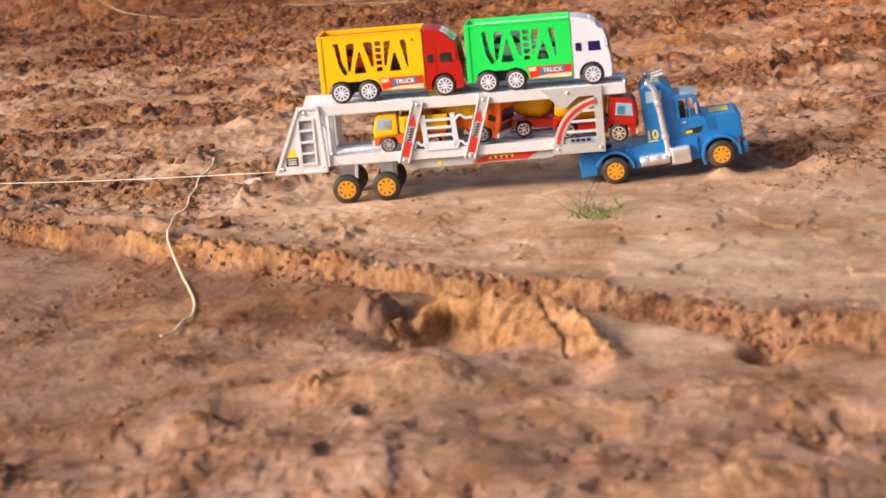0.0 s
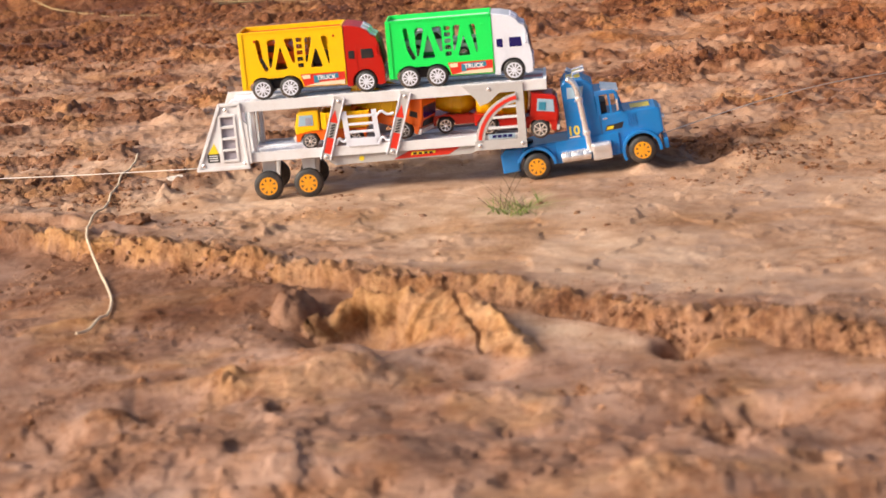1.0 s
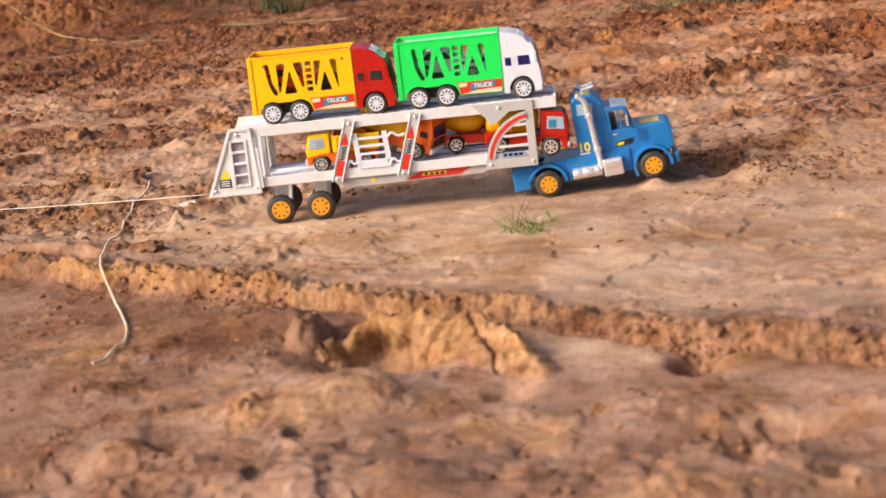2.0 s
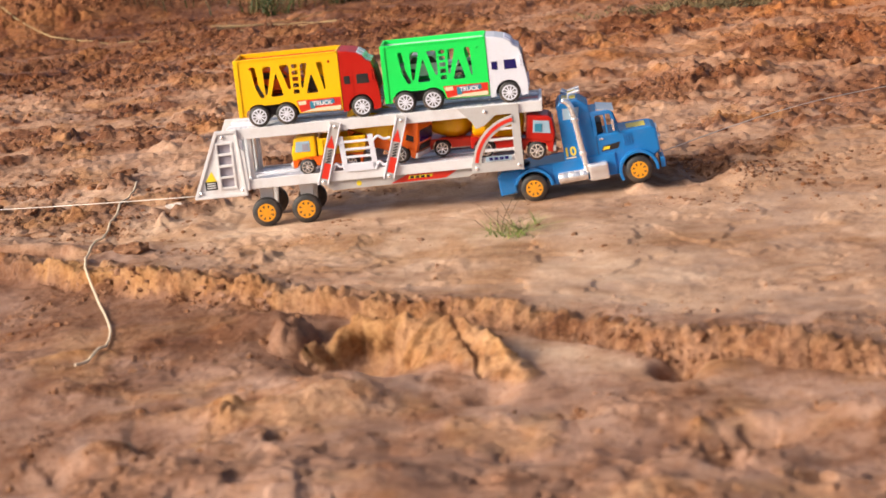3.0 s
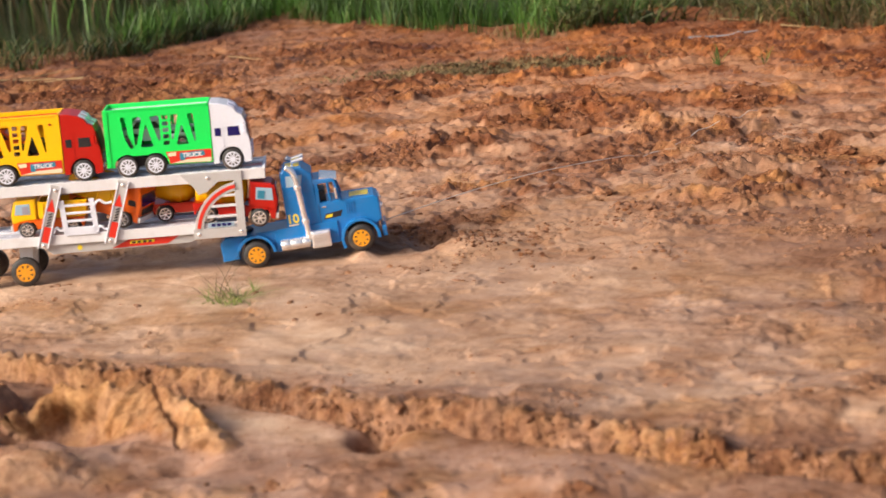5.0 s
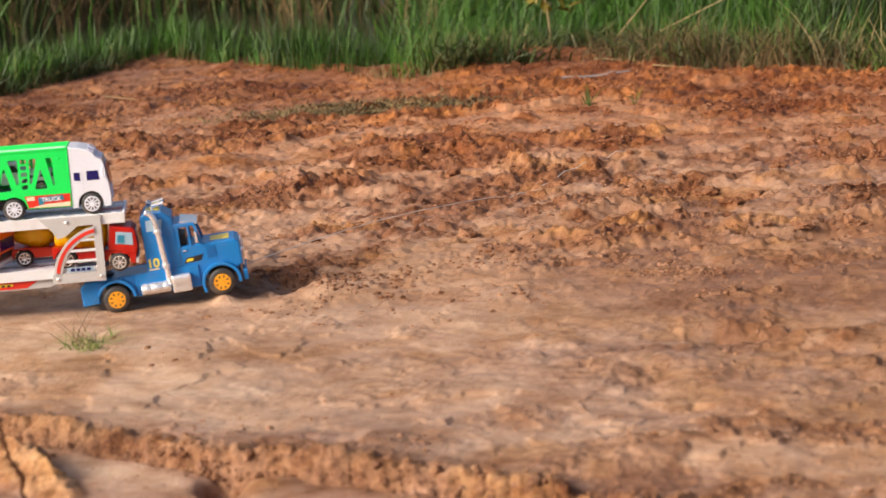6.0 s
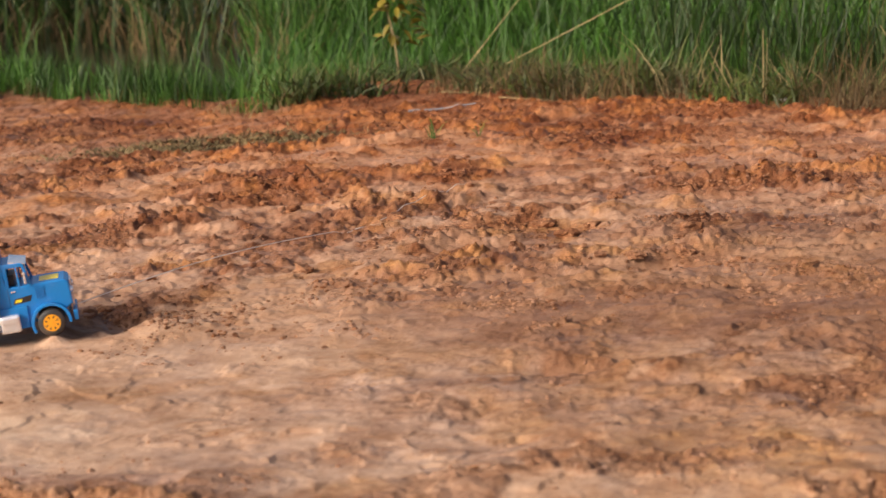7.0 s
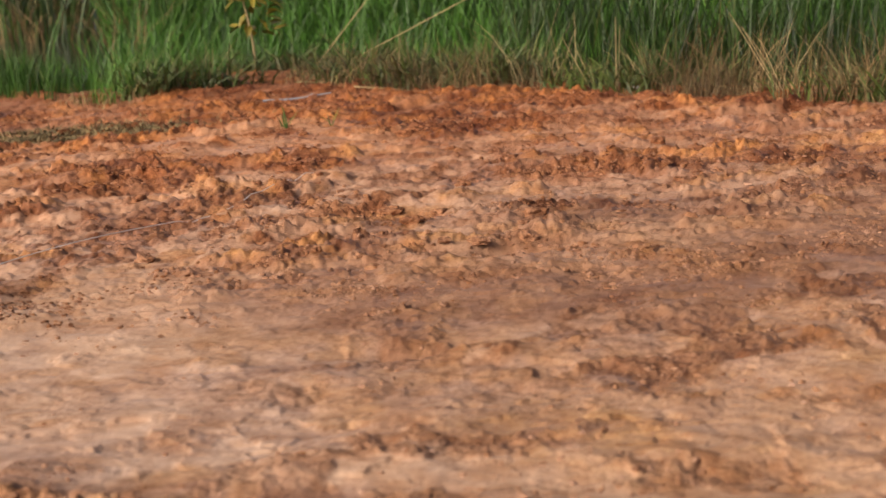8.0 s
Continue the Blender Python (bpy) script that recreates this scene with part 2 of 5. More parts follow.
def lathe(profile, n=28, axis="Y", centre=(0, 0, 0), bm=None):
    """A turned body from pairs of (place along the axis, radius)."""
    b = bmesh.new()
    rings = []
    for p, r in profile:
        ring = []
        for k in range(n):
            u, w = r * math.cos(2 * math.pi * k / n), r * math.sin(2 * math.pi * k / n)
            ring.append(b.verts.new(Vector(centre) + Vector({"Y": (u, p, w), "X": (p, u, w), "Z": (u, w, p)}[axis])))
        rings.append(ring)
    for q, s in zip(rings, rings[1:]):
        for k in range(n):
            b.faces.new((q[k], q[(k + 1) % n], s[(k + 1) % n], s[k]))
    b.faces.new(rings[0][::-1]), b.faces.new(rings[-1])
    return merge(bm, b)


def tube(points, radius, n=8, bm=None, taper=1.0):
    """A round cord along points."""
    b = bmesh.new()
    pts = [Vector(p) for p in points]
    rings = []
    for k, p in enumerate(pts):
        d = (pts[min(k + 1, len(pts) - 1)] - pts[max(k - 1, 0)]).normalized()
        u = d.cross(Vector((0.31, 0.17, 0.93))).normalized()
        w = d.cross(u)
        r = radius * (1 + (taper - 1) * k / max(1, len(pts) - 1))
        rings.append([b.verts.new(p + r * (math.cos(2 * math.pi * j / n) * u + math.sin(2 * math.pi * j / n) * w)) for j in range(n)])
    for q, s in zip(rings, rings[1:]):
        for k in range(n):
            b.faces.new((q[k], q[(k + 1) % n], s[(k + 1) % n], s[k]))
    b.faces.new(rings[0][::-1]), b.faces.new(rings[-1])
    return merge(bm, b)


def smooth_line(points, steps=8):
    """A soft curve through points."""
    p = [Vector(q) for q in points]
    p = [2 * p[0] - p[1], *p, 2 * p[-1] - p[-2]]
    out = []
    for a, b, c, d in zip(p, p[1:], p[2:], p[3:]):
        for k in range(steps):
            s = k / steps
            out.append(0.5 * (2 * b + (c - a) * s + (2 * a - 5 * b + 4 * c - d) * s * s + (3 * b - a - 3 * c + d) * s ** 3))
    return out + [p[-2]]


def lettering(words, size, material, parent, m, label):
    """Built-in letters as a thin mesh."""
    cu = bpy.data.curves.new("lettering", "FONT")
    cu.body, cu.size, cu.extrude, cu.align_x, cu.align_y = words, size, 0.0001, "CENTER", "CENTER"
    cu.offset = size * 0.02
    tmp = new("lettering_source", cu)
    me = bpy.data.meshes.new_from_object(tmp.evaluated_get(bpy.context.evaluated_depsgraph_get()))
    bpy.data.objects.remove(tmp)
    me.materials.clear()
    me.materials.append(material)
    ob = new("lettering", me)
    ob.parent, ob.matrix_basis = parent, m
    return tagged(ob, label)


# ---- ground ----
def lattice(ix, iy, seed):
    h = (ix.astype(np.int64) * 374761393 + iy.astype(np.int64) * 668265263 + seed * 974634777) & 0x7FFFFFFF
    h = ((h ^ (h >> 13)) * 1274126177) & 0x7FFFFFFF
    return ((h ^ (h >> 16)) & 0xFFFF) / 65535.0


def field(x, y, size, seed):
    """Smooth noise from -1 to 1, with lumps of about that size."""
    u, v = x / size, y / size
    i, j = np.floor(u), np.floor(v)
    f, g = u - i, v - j
    f, g = f * f * f * (f * (6 * f - 15) + 10), g * g * g * (g * (6 * g - 15) + 10)
    a, b = lattice(i, j, seed), lattice(i + 1, j, seed)
    c, d = lattice(i, j + 1, seed), lattice(i + 1, j + 1, seed)
    return 2 * ((a * (1 - f) + b * f) * (1 - g) + (c * (1 - f) + d * f) * g) - 1


def lumps(x, y, size, seed, share=0.6):
    """Separate rounded crumbs of about that size, from 0 to 1."""
    u, v = x / size, y / size
    i, j = np.floor(u), np.floor(v)
    out = np.zeros_like(x)
    for di in (-1, 0, 1):
        for dj in (-1, 0, 1):
            p, q = i + di, j + dj
            cx, cy = p + lattice(p, q, seed), q + lattice(p, q, seed + 1)
            r = 0.25 + 0.5 * lattice(p, q, seed + 2)
            on = lattice(p, q, seed + 3) < share
            d2 = ((u - cx) ** 2 + (v - cy) ** 2) / (r * r)
            out = np.maximum(out, np.where(on, np.sqrt(np.clip(1 - d2, 0, 1)) * r * 1.5, 0))
    return out


def step01(a, b, v):
    s = np.clip((v - a) / (b - a), 0, 1)
    return s * s * (3 - 2 * s)


def blob(x, y, cx, cy, sx, sy, turn):
    c, s = math.cos(radians(turn)), math.sin(radians(turn))
    u, v = (x - cx) * c + (y - cy) * s, -(x - cx) * s + (y - cy) * c
    return np.exp(-0.5 * ((u / sx) ** 2 + (v / sy) ** 2))


def rut_line(x):
    return np.interp(x, [-1.5, -0.51, -0.30, -0.09, 0.18, 0.37, 0.45, 1.0], [2.95, 2.20, 2.04, 1.89, 1.72, 1.575, 1.525, 1.15])


def shore_line(x):
    return np.interp(x, [-6, -1.3, -0.75, -0.45, -0.2, 0.14, 0.42, 0.72, 1.12, 1.42, 1.70, 1.95, 2.2, 6.0],
                     [6.4, 5.0, 4.83, 4.70, 4.9, 5.62, 5.05, 4.57, 4.68, 4.36, 4.03, 3.58, 3.28, 1.4])


# pits (below zero) and heaps: x, y, half widths, turn, height
DENTS = [
    (0.080, 1.560, 0.045, 0.026, -20, 0.009), (0.195, 1.525, 0.014, 0.014, 0, -0.016),
    (0.350, 1.552, 0.0095, 0.016, 0, -0.060), (0.385, 1.535, 0.017, 0.014, 0, 0.007), (-0.32, 1.845, 0.020, 0.012, 10, -0.014),
    (-0.19, 1.400, 0.060, 0.030, 0, -0.012), (0.418, 2.350, 0.022, 0.026, 10, -0.014), (0.480, 2.305, 0.026, 0.024, 0, 0.012), (0.386, 2.375, 0.012, 0.020, 0, 0.009),
    (0.885, 1.930, 0.040, 0.016, -20, -0.018), (0.955, 1.880, 0.030, 0.016, -20, 0.008),
    (1.02, 2.800, 0.070, 0.045, -25, -0.026), (1.15, 2.420, 0.050, 0.030, 0, -0.022), (0.03, 3.420, 0.060, 0.045, -15, -0.020),
    (0.320, 3.40, 0.050, 0.05, 0, 0.014), (-1.05, 4.95, 0.22, 0.16, 0, 0.12)]


# lesser marks on the near mud: x, y, half widths, height, gold
MARKS = [
    (-0.208, 1.732, 0.018, 0.008, 0.008, 0.7), (-0.111, 1.437, 0.018, 0.013, 0.011, 0.0), (-0.010, 1.545, 0.032, 0.008, -0.009, 0.0),
    (0.030, 1.432, 0.006, 0.007, -0.010, 0.0), (0.398, 1.365, 0.030, 0.016, -0.013, 0.0), (0.362, 1.392, 0.006, 0.006, 0.009, 0.8),
    (-0.278, 1.801, 0.020, 0.010, -0.009, 0.4), (-0.05, 1.52, 0.020, 0.010, 0.005, 0.5), (0.26, 1.43, 0.018, 0.009, -0.006, 0.3)]


# the heaved slab's crest: x, y, height, width of its front slope
CREST = [(0.034, 1.704, 0.020, 0.010), (0.072, 1.716, 0.030, 0.012), (0.118, 1.680, 0.031, 0.032), (0.156, 1.658, 0.033, 0.066), (0.186, 1.610, 0.025, 0.045), (0.218, 1.556, 0.007, 0.020)]


def heaved_slab(x, y):
    """Height of the slab's crest nearest to each place, and the share of it that stands there."""
    best = np.full_like(x, 9.0)
    top, slope = np.zeros_like(x), np.zeros_like(x)
    for (x0, y0, h0, w0), (x1, y1, h1, w1) in zip(CREST, CREST[1:]):
        ux, uy = x1 - x0, y1 - y0
        size = math.hypot(ux, uy)
        k = np.clip(((x - x0) * ux + (y - y0) * uy) / size ** 2, 0, 1)
        gap = np.hypot(x - x0 - k * ux, y - y0 - k * uy)
        front = (x - x0) * uy - (y - y0) * ux > 0
        wide = np.where(front, w0 + (w1 - w0) * k, 0.018)
        share = np.clip(1 - gap / wide, 0, 1) ** np.where(front, 0.85, 0.7)
        closer = gap < best
        best, top, slope = np.where(closer, gap, best), np.where(closer, h0 + (h1 - h0) * k, top), np.where(closer, share, slope)
    return top, slope


def overhang(x, y, h):
    """How far the rut's lip and the heaved slab lean out over their feet, with knobs at each height."""
    wob = 0.020 * field(x, y, 0.09, 3) + 0.011 * field(x, y, 0.033, 4) + 0.006 * field(x, y, 0.013, 5)
    d = y - rut_line(x) + wob * (0.55 - 0.30 * step01(0.0, 0.2, x))
    lip = 0.004 * step01(0.003, 0.012, d) * step01(0.060, 0.025, d) * (0.6 + 0.4 * field(x, y, 0.025, 126))
    _, slope = heaved_slab(x + 0.5 * wob, y + 0.5 * wob)
    tip = 0.024 * step01(0.25, 0.75, slope) * step01(0.150, 0.110, x) * (0.8 + 0.3 * field(x, y, 0.02, 128))
    run = 0.82 * x - 0.57 * y
    knob = 0.005 * lumps(run, h, 0.011, 130, 0.7) + 0.003 * lumps(run, h, 0.006, 131, 0.7) - 0.003
    lip = lip + knob * np.clip(step01(-0.004, 0.003, d) * step01(0.040, 0.020, d) + step01(0.15, 0.4, slope) * (1 - 0.5 * step01(0.7, 1.0, slope)), 0, 1)
    return -0.57 * lip - 0.30 * tip, -0.82 * lip - 0.95 * tip


def ground_parts(x, y):
    """Height, share of loose crumbs, redness and bared subsoil at places on the ground."""
    wob = 0.020 * field(x, y, 0.09, 3) + 0.011 * field(x, y, 0.033, 4) + 0.006 * field(x, y, 0.013, 5)
    # jagged outlines: lumps are sampled at shifted places
    jx = x + 0.007 * field(x, y, 0.018, 41) + 0.004 * field(x, y, 0.007, 42)
    jy = y + 0.007 * field(x, y, 0.018, 43) + 0.004 * field(x, y, 0.007, 44)
    far = step01(2.05, 2.50, y + 0.20 * field(x, y, 0.4, 40) + 0.05 * (x - 0.3))
    rut = y - rut_line(x)
    near_rut = np.exp(-((rut - 0.005) / 0.024) ** 2)
    patches = step01(-0.20, 0.38, 0.7 * field(x * 0.6, y, 0.20, 11) + 0.7 * field(x * 0.6, y, 0.075, 12) + 0.4 * field(x, y, 0.03, 10))
    bands = 0.5 + 0.5 * field(x * 0.40 + 0.15 * y, y, 0.09, 13)
    specks = step01(0.15, 0.55, field(x, y, 0.045, 45) + 0.5 * field(x, y, 0.02, 46))
    crumb = np.clip(far * (0.22 + 0.85 * patches * (0.25 + 0.95 * bands)) + 0.6 * near_rut + (1 - far) * (0.08 + 0.50 * patches * specks), 0, 1)
    crumb = np.clip(crumb + 0.10 * step01(1.0, 1.5, x) * step01(1.6, 2.1, y), 0, 1)
    crumb = crumb * (0.55 + 0.45 * step01(-0.3, 0.3, field(x, y, 0.05, 47) + 0.5 * field(x, y, 0.018, 48)))
    silt = step01(0.04, 0.15, rut + 0.08 * field(x, y, 0.2, 70) + 0.03 * field(x, y, 0.06, 71)) * step01(2.62, 2.25, y + 0.16 * field(x, y, 0.35, 72) + 0.06 * field(x, y, 0.1, 73) + 0.05 * x) * (0.45 + 0.55 * step01(-0.45, -0.05, x + 0.1 * field(x, y, 0.2, 74)))
    silt = silt * (0.72 + 0.28 * field(x, y, 0.16, 75)) * (1 - 0.15 * step01(0.45, 0.9, x + 0.15 * field(x, y, 0.25, 76)))
    floor = blob(x + 0.6 * wob, y + 0.6 * wob, 0.245, 1.615, 0.080, 0.024, -43)
    silt = np.clip(silt + 0.9 * floor, 0, 1)
    crumb = crumb * (1 - 0.8 * silt)
    crumb = np.clip(crumb + 0.10 * step01(0.5, 1.0, x) * (1 - far) * step01(0.0, 0.5, field(x, y, 0.14, 77) + 0.6 * field(x, y, 0.05, 78)), 0, 1)
    silt = np.clip(silt + 0.55 * far * step01(0.40, 0.12, crumb) * step01(4.8, 3.6, y), 0, 1)
    broken = step01(0.12, -0.12, x + 0.1 * field(x, y, 0.2, 93)) + 0.4 * step01(0.30, 0.50, x + 0.08 * field(x, y, 0.2, 94)) * step01(1.52, 1.40, y)
    crumb = np.clip(crumb + 0.34 * broken * (1 - far) * step01(-0.1, 0.5, field(x, y, 0.09, 95) + 0.6 * field(x, y, 0.03, 96)), 0, 1)
    # quiet ground under the wheels
    quiet = np.exp(-np.clip(np.hypot(np.clip(np.abs(x - 0.12) - 0.26, 0, 9), np.clip(np.abs(y - 2.310) - 0.048, 0, 9)), 0, 9) / 0.015)
    # damp lumpy ground ahead of the truck
    moist = step01(0.62, 0.98, x + 0.10 * field(x, y, 0.2, 146) - 0.12 * (2.0 - y)) * step01(2.45, 2.20, y) * step01(1.62, 1.78, y + 0.08 * field(x, y, 0.2, 147))
    pats = step01(0.10, 0.40, field(x * 0.7, y, 0.07, 148) + 0.6 * field(x, y, 0.028, 149))
    silt = silt * (1 - 0.45 * moist)
    crumb = np.clip(crumb + moist * (0.04 + 0.36 * pats), 0, 1)
    ahead = step01(0.50, 0.85, x + 0.08 * field(x, y, 0.2, 146)) * step01(1.85, 1.65, y)
    crumb = np.clip(crumb + 0.30 * ahead * pats, 0, 1)
    silt = silt * (1 - 0.5 * ahead * pats)
    relief = np.clip(0.26 * far + 1.05 * crumb, 0, 1.15) * (1 - quiet) * (1 - 0.25 * (1 - far))
    h = 0.010 * field(x, y, 0.7, 1) + 0.006 * field(x, y, 0.24, 2) + 0.0035 * field(x, y, 0.085, 6) + 0.0016 * field(x, y, 0.035, 7) + 0.0007 * field(x, y, 0.012, 49)
    close = step01(2.05, 1.75, y) * (1 - 0.75 * silt)
    h = h + close * (0.0075 * field(x, y, 0.11, 50) + 0.0036 * field(x, y, 0.045, 51) + 0.0032 * lumps(jx, jy, 0.022, 52, 0.35) - 0.006 * lumps(jx, jy, 0.022, 56, 0.14))
    h = h * (1 - 0.96 * quiet) * (1 - 0.55 * silt)
    rough = 0.008 * np.abs(field(jx, jy, 0.09, 8)) + 0.007 * lumps(jx, jy, 0.050, 20, 0.38) * patches + 0.009 * lumps(jx, jy, 0.026, 25, 0.5) + 0.010 * lumps(jx, jy, 0.014, 30, 0.6) - 0.010 * lumps(jx, jy, 0.034, 84, 0.3)
    rough += 0.0060 * lumps(jx, jy, 0.0080, 35, 0.6) + 0.0022 * field(x, y, 0.010, 31) + 0.0012 * field(x, y, 0.005, 32)
    # crust broken into low plates
    plate = field(jx, jy, 0.13, 60) + 0.6 * field(jx, jy, 0.05, 61)
    rough += 0.007 * step01(0.05, 0.12, plate) - 0.006 * step01(0.45, 0.50, plate)
    h = h + (0.55 + 0.12 * (1 - far)) * relief * (rough - 0.005) + 0.0022 * (1 - far) * (1 - quiet) * step01(0.30, 0.36, plate)
    h = h * (1 - 0.7 * np.exp(-(rut / 0.12) ** 2) * step01(0.0, 0.2, x))
    # heaps of broken crust
    heap = far * (1 - quiet) * step01(0.30, 0.75, field(x, y, 0.17, 120) + 0.5 * field(x, y, 0.06, 121)) * step01(5.0, 4.4, y)
    h = h + heap * (0.005 * lumps(jx, jy, 0.070, 122, 0.7) + 0.006 * lumps(jx, jy, 0.030, 123, 0.7) + 0.005 * lumps(jx, jy, 0.015, 124, 0.7))
    # low ridges of turned-up crust, drawn out along the wheel tracks
    ridge = far * (1 - quiet) * step01(0.22, 0.55, field(x * 0.42, y, 0.13, 140) + 0.5 * field(x * 0.7, y, 0.045, 141)) * step01(0.35, 0.75, x + 0.1 * field(x, y, 0.2, 142)) * step01(5.0, 4.4, y)
    h = h + ridge * (0.004 + 0.006 * lumps(jx * 0.6, jy, 0.055, 143, 0.65) + 0.0045 * lumps(jx, jy, 0.020, 144, 0.6) + 0.003 * lumps(jx, jy, 0.009, 145, 0.6))
    # trodden wheel rut: a broken wall with a crumbling lip
    d = rut + wob * (0.55 - 0.30 * step01(0.0, 0.2, x))
    h = h * (1 - 0.65 * step01(0.01, -0.02, d) * step01(1.38, 1.48, y))
    lip = np.clip(0.014 + 0.005 * field(x, y, 0.14, 14) + 0.004 * field(x, y, 0.05, 62), 0.007, 1)
    h = h + lip * step01(0.0, 0.011 + 0.012 * step01(0.05, 0.2, x), d) * np.exp(-np.clip(d - 0.030, 0, 9) / 0.07) * (1 - quiet) - 0.006 * np.exp(-((d + 0.004) / 0.005) ** 2) * step01(-0.5, 0.2, field(x, y, 0.05, 87))
    e = d - 0.085 - 0.25 * (x + 0.30)
    h = h + 0.012 * step01(0, 0.015, e) * np.exp(-np.clip(e - 0.02, 0, 9) / 0.05) * step01(-0.27, -0.31, x)
    # a slab of crust heaved up beside a hollow
    top, slope = heaved_slab(x + 0.5 * wob, y + 0.5 * wob)
    chipped = 1 + 0.10 * field(x, y, 0.03, 63) + 0.08 * field(x, y, 0.012, 64)
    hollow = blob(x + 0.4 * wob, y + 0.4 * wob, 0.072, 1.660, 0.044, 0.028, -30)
    h = h * (1 - 0.7 * step01(0.0, 0.3, slope)) + (top * chipped + 0.0035 * lumps(jx, jy, 0.020, 90, 0.4) + 0.002 * field(x, y, 0.014, 91)) * slope - 0.046 * hollow * (1 - 0.8 * slope)
    ball = np.sqrt(np.clip(1 - ((x - 0.004 + 0.25 * wob) / 0.021) ** 2 - ((y - 1.732 + 0.25 * wob) / 0.026) ** 2, 0, 1))
    h = h + ball * (0.020 + 0.006 * lumps(jx, jy, 0.016, 132, 0.7) + 0.003 * lumps(jx, jy, 0.007, 135, 0.7))
    h = h + 0.013 * blob(x + wob, y, -0.036, 1.785, 0.022, 0.024, 0) - 0.014 * blob(x, y, 0.036, 1.722, 0.013, 0.020, 20)
    # low hump and bowls in front of it
    h = h + 0.012 * blob(x + 0.8 * wob, y + 0.8 * wob, 0.075, 1.525, 0.046, 0.022, 12) - 0.011 * blob(x + 0.6 * wob, y + 0.6 * wob, 0.140, 1.525, 0.030, 0.026, 0)
    crack = np.exp(-(((x - 0.151) - 0.28 * (1.68 - y) + wob * 0.35) / 0.0022) ** 2) * step01(1.555, 1.58, y) * step01(1.69, 1.66, y)
    h = h - 0.008 * crack
    gold = np.clip((1.0 + 0.30 * field(x, y, 0.035, 92)) * step01(0.05, 0.45, slope) + 0.95 * step01(-0.003, 0.005, d) * step01(0.050, 0.022, d) * (1 - step01(0.05, 0.2, x) * (0.35 + 0.65 * step01(0.020, 0.005, d))) * step01(-0.6, 0.1, field(x, y, 0.13, 65) + 0.35 * step01(0.1, -0.1, x)), 0, 1)
    crumb = np.clip(crumb * (1 - 0.7 * slope), 0, 1)
    # subsoil bared on the crest; the hollow browned, its shade partly put into colour
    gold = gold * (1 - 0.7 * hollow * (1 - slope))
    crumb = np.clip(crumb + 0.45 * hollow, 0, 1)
    # crumbled brown face under the lip
    face = step01(-0.014, -0.004, d) * step01(0.034, 0.016, d) * (0.45 + 0.55 * step01(0.0, 0.15, x)) * (0.75 + 0.25 * field(x, y, 0.03, 88))
    crumb, silt = np.maximum(crumb, 0.9 * face), silt * (1 - face)
    gold = gold * (1 - 0.78 * step01(0.13, 0.28, x) * step01(0.030, 0.018, d) * step01(-0.02, 0.0, d))
    knobs = 0.0060 * lumps(jx, jy, 0.017, 97, 0.55) + 0.0050 * lumps(jx, jy, 0.009, 98, 0.6)
    ledge = step01(-0.006, 0.002, d) * step01(0.060, 0.025, d)
    h = h + (knobs - 0.002) * np.clip(ledge + 0.5 * slope, 0, 1) * (1 - quiet)
    h = h + 0.20 * knobs * (1 - far) * (1 - 0.6 * silt) * (1 - ledge) * (1 - quiet) * step01(-0.2, 0.4, field(x, y, 0.06, 99))
    h = h + 0.006 * field(x, y, 0.085, 100) * step01(1.52, 1.42, y)
    # a shallow boot print with a crumbled heap at its side
    ring = np.hypot((x + 0.050) / 0.064, (y - 1.505) / 0.092) + wob * 1.2
    h = h - 0.005 * step01(1.0, 0.80, ring) * step01(1.56, 1.46, y)
    heel = blob(x + 0.6 * wob, y + 0.6 * wob, -0.012, 1.510, 0.014, 0.024, 0)
    h = h + heel * (0.008 + 0.007 * lumps(jx, jy, 0.012, 127, 0.6))
    crumb = np.clip(crumb + 0.6 * heel, 0, 1)
    for cx, cy, sx, sy, turn, height in DENTS:
        h = h + height * blob(x + min(0.8, sx * 14) * wob * (sx > 0.018), y + min(0.8, sx * 14) * wob * (sx > 0.018), cx, cy, sx, sy, turn) * (1 - quiet * 0.8)
        gold = np.clip(gold + 0.4 * blob(x, y, cx, cy - 0.02, sx * 0.9, sy * 0.7, turn) * step01(2.5, 2.7, y), 0, 1)
        crumb = np.clip(crumb + 0.5 * blob(x, y, cx, cy, sx * 1.6, sy * 1.6, turn) * step01(2.2, 2.4, y), 0, 1)
    for cx, cy, sx, sy, height, tint in MARKS:
        mark = blob(x + 0.25 * wob, y + 0.25 * wob, cx, cy, sx, sy, 0)
        h, gold = h + height * mark, np.clip(gold + tint * mark, 0, 1)
        crumb = np.clip(crumb + (0.6 - tint) * mark * (tint < 0.1), 0, 1)
    # the bump on which the front wheels stand
    h = h + 0.0105 * np.exp(-((x - 0.350 + 0.3 * wob) / 0.016) ** 2) * step01(2.265, 2.285, y + 0.4 * wob) * step01(2.42, 2.37, y)
    s = y - shore_line(x) + 0.08 * field(x, y, 0.3, 15)
    h = h - 0.14 * step01(0.30, 0.90, s)
    red = np.clip(0.10 + 0.85 * step01(2.1, 3.8, y + 0.4 * field(x, y, 0.5, 16)) * (0.50 + 0.50 * step01(-0.1, 0.9, x + 0.2 * field(x, y, 0.4, 138))), 0, 1)
    crumb = np.clip(crumb + 0.25 * step01(3.3, 4.3, y), 0, 1)
    wet = step01(-1.5, -0.35, y - shore_line(x) + 0.25 * field(x, y, 0.3, 80)) * 0.45 * step01(0.35, -0.35, x + 0.2 * field(x, y, 0.3, 81))
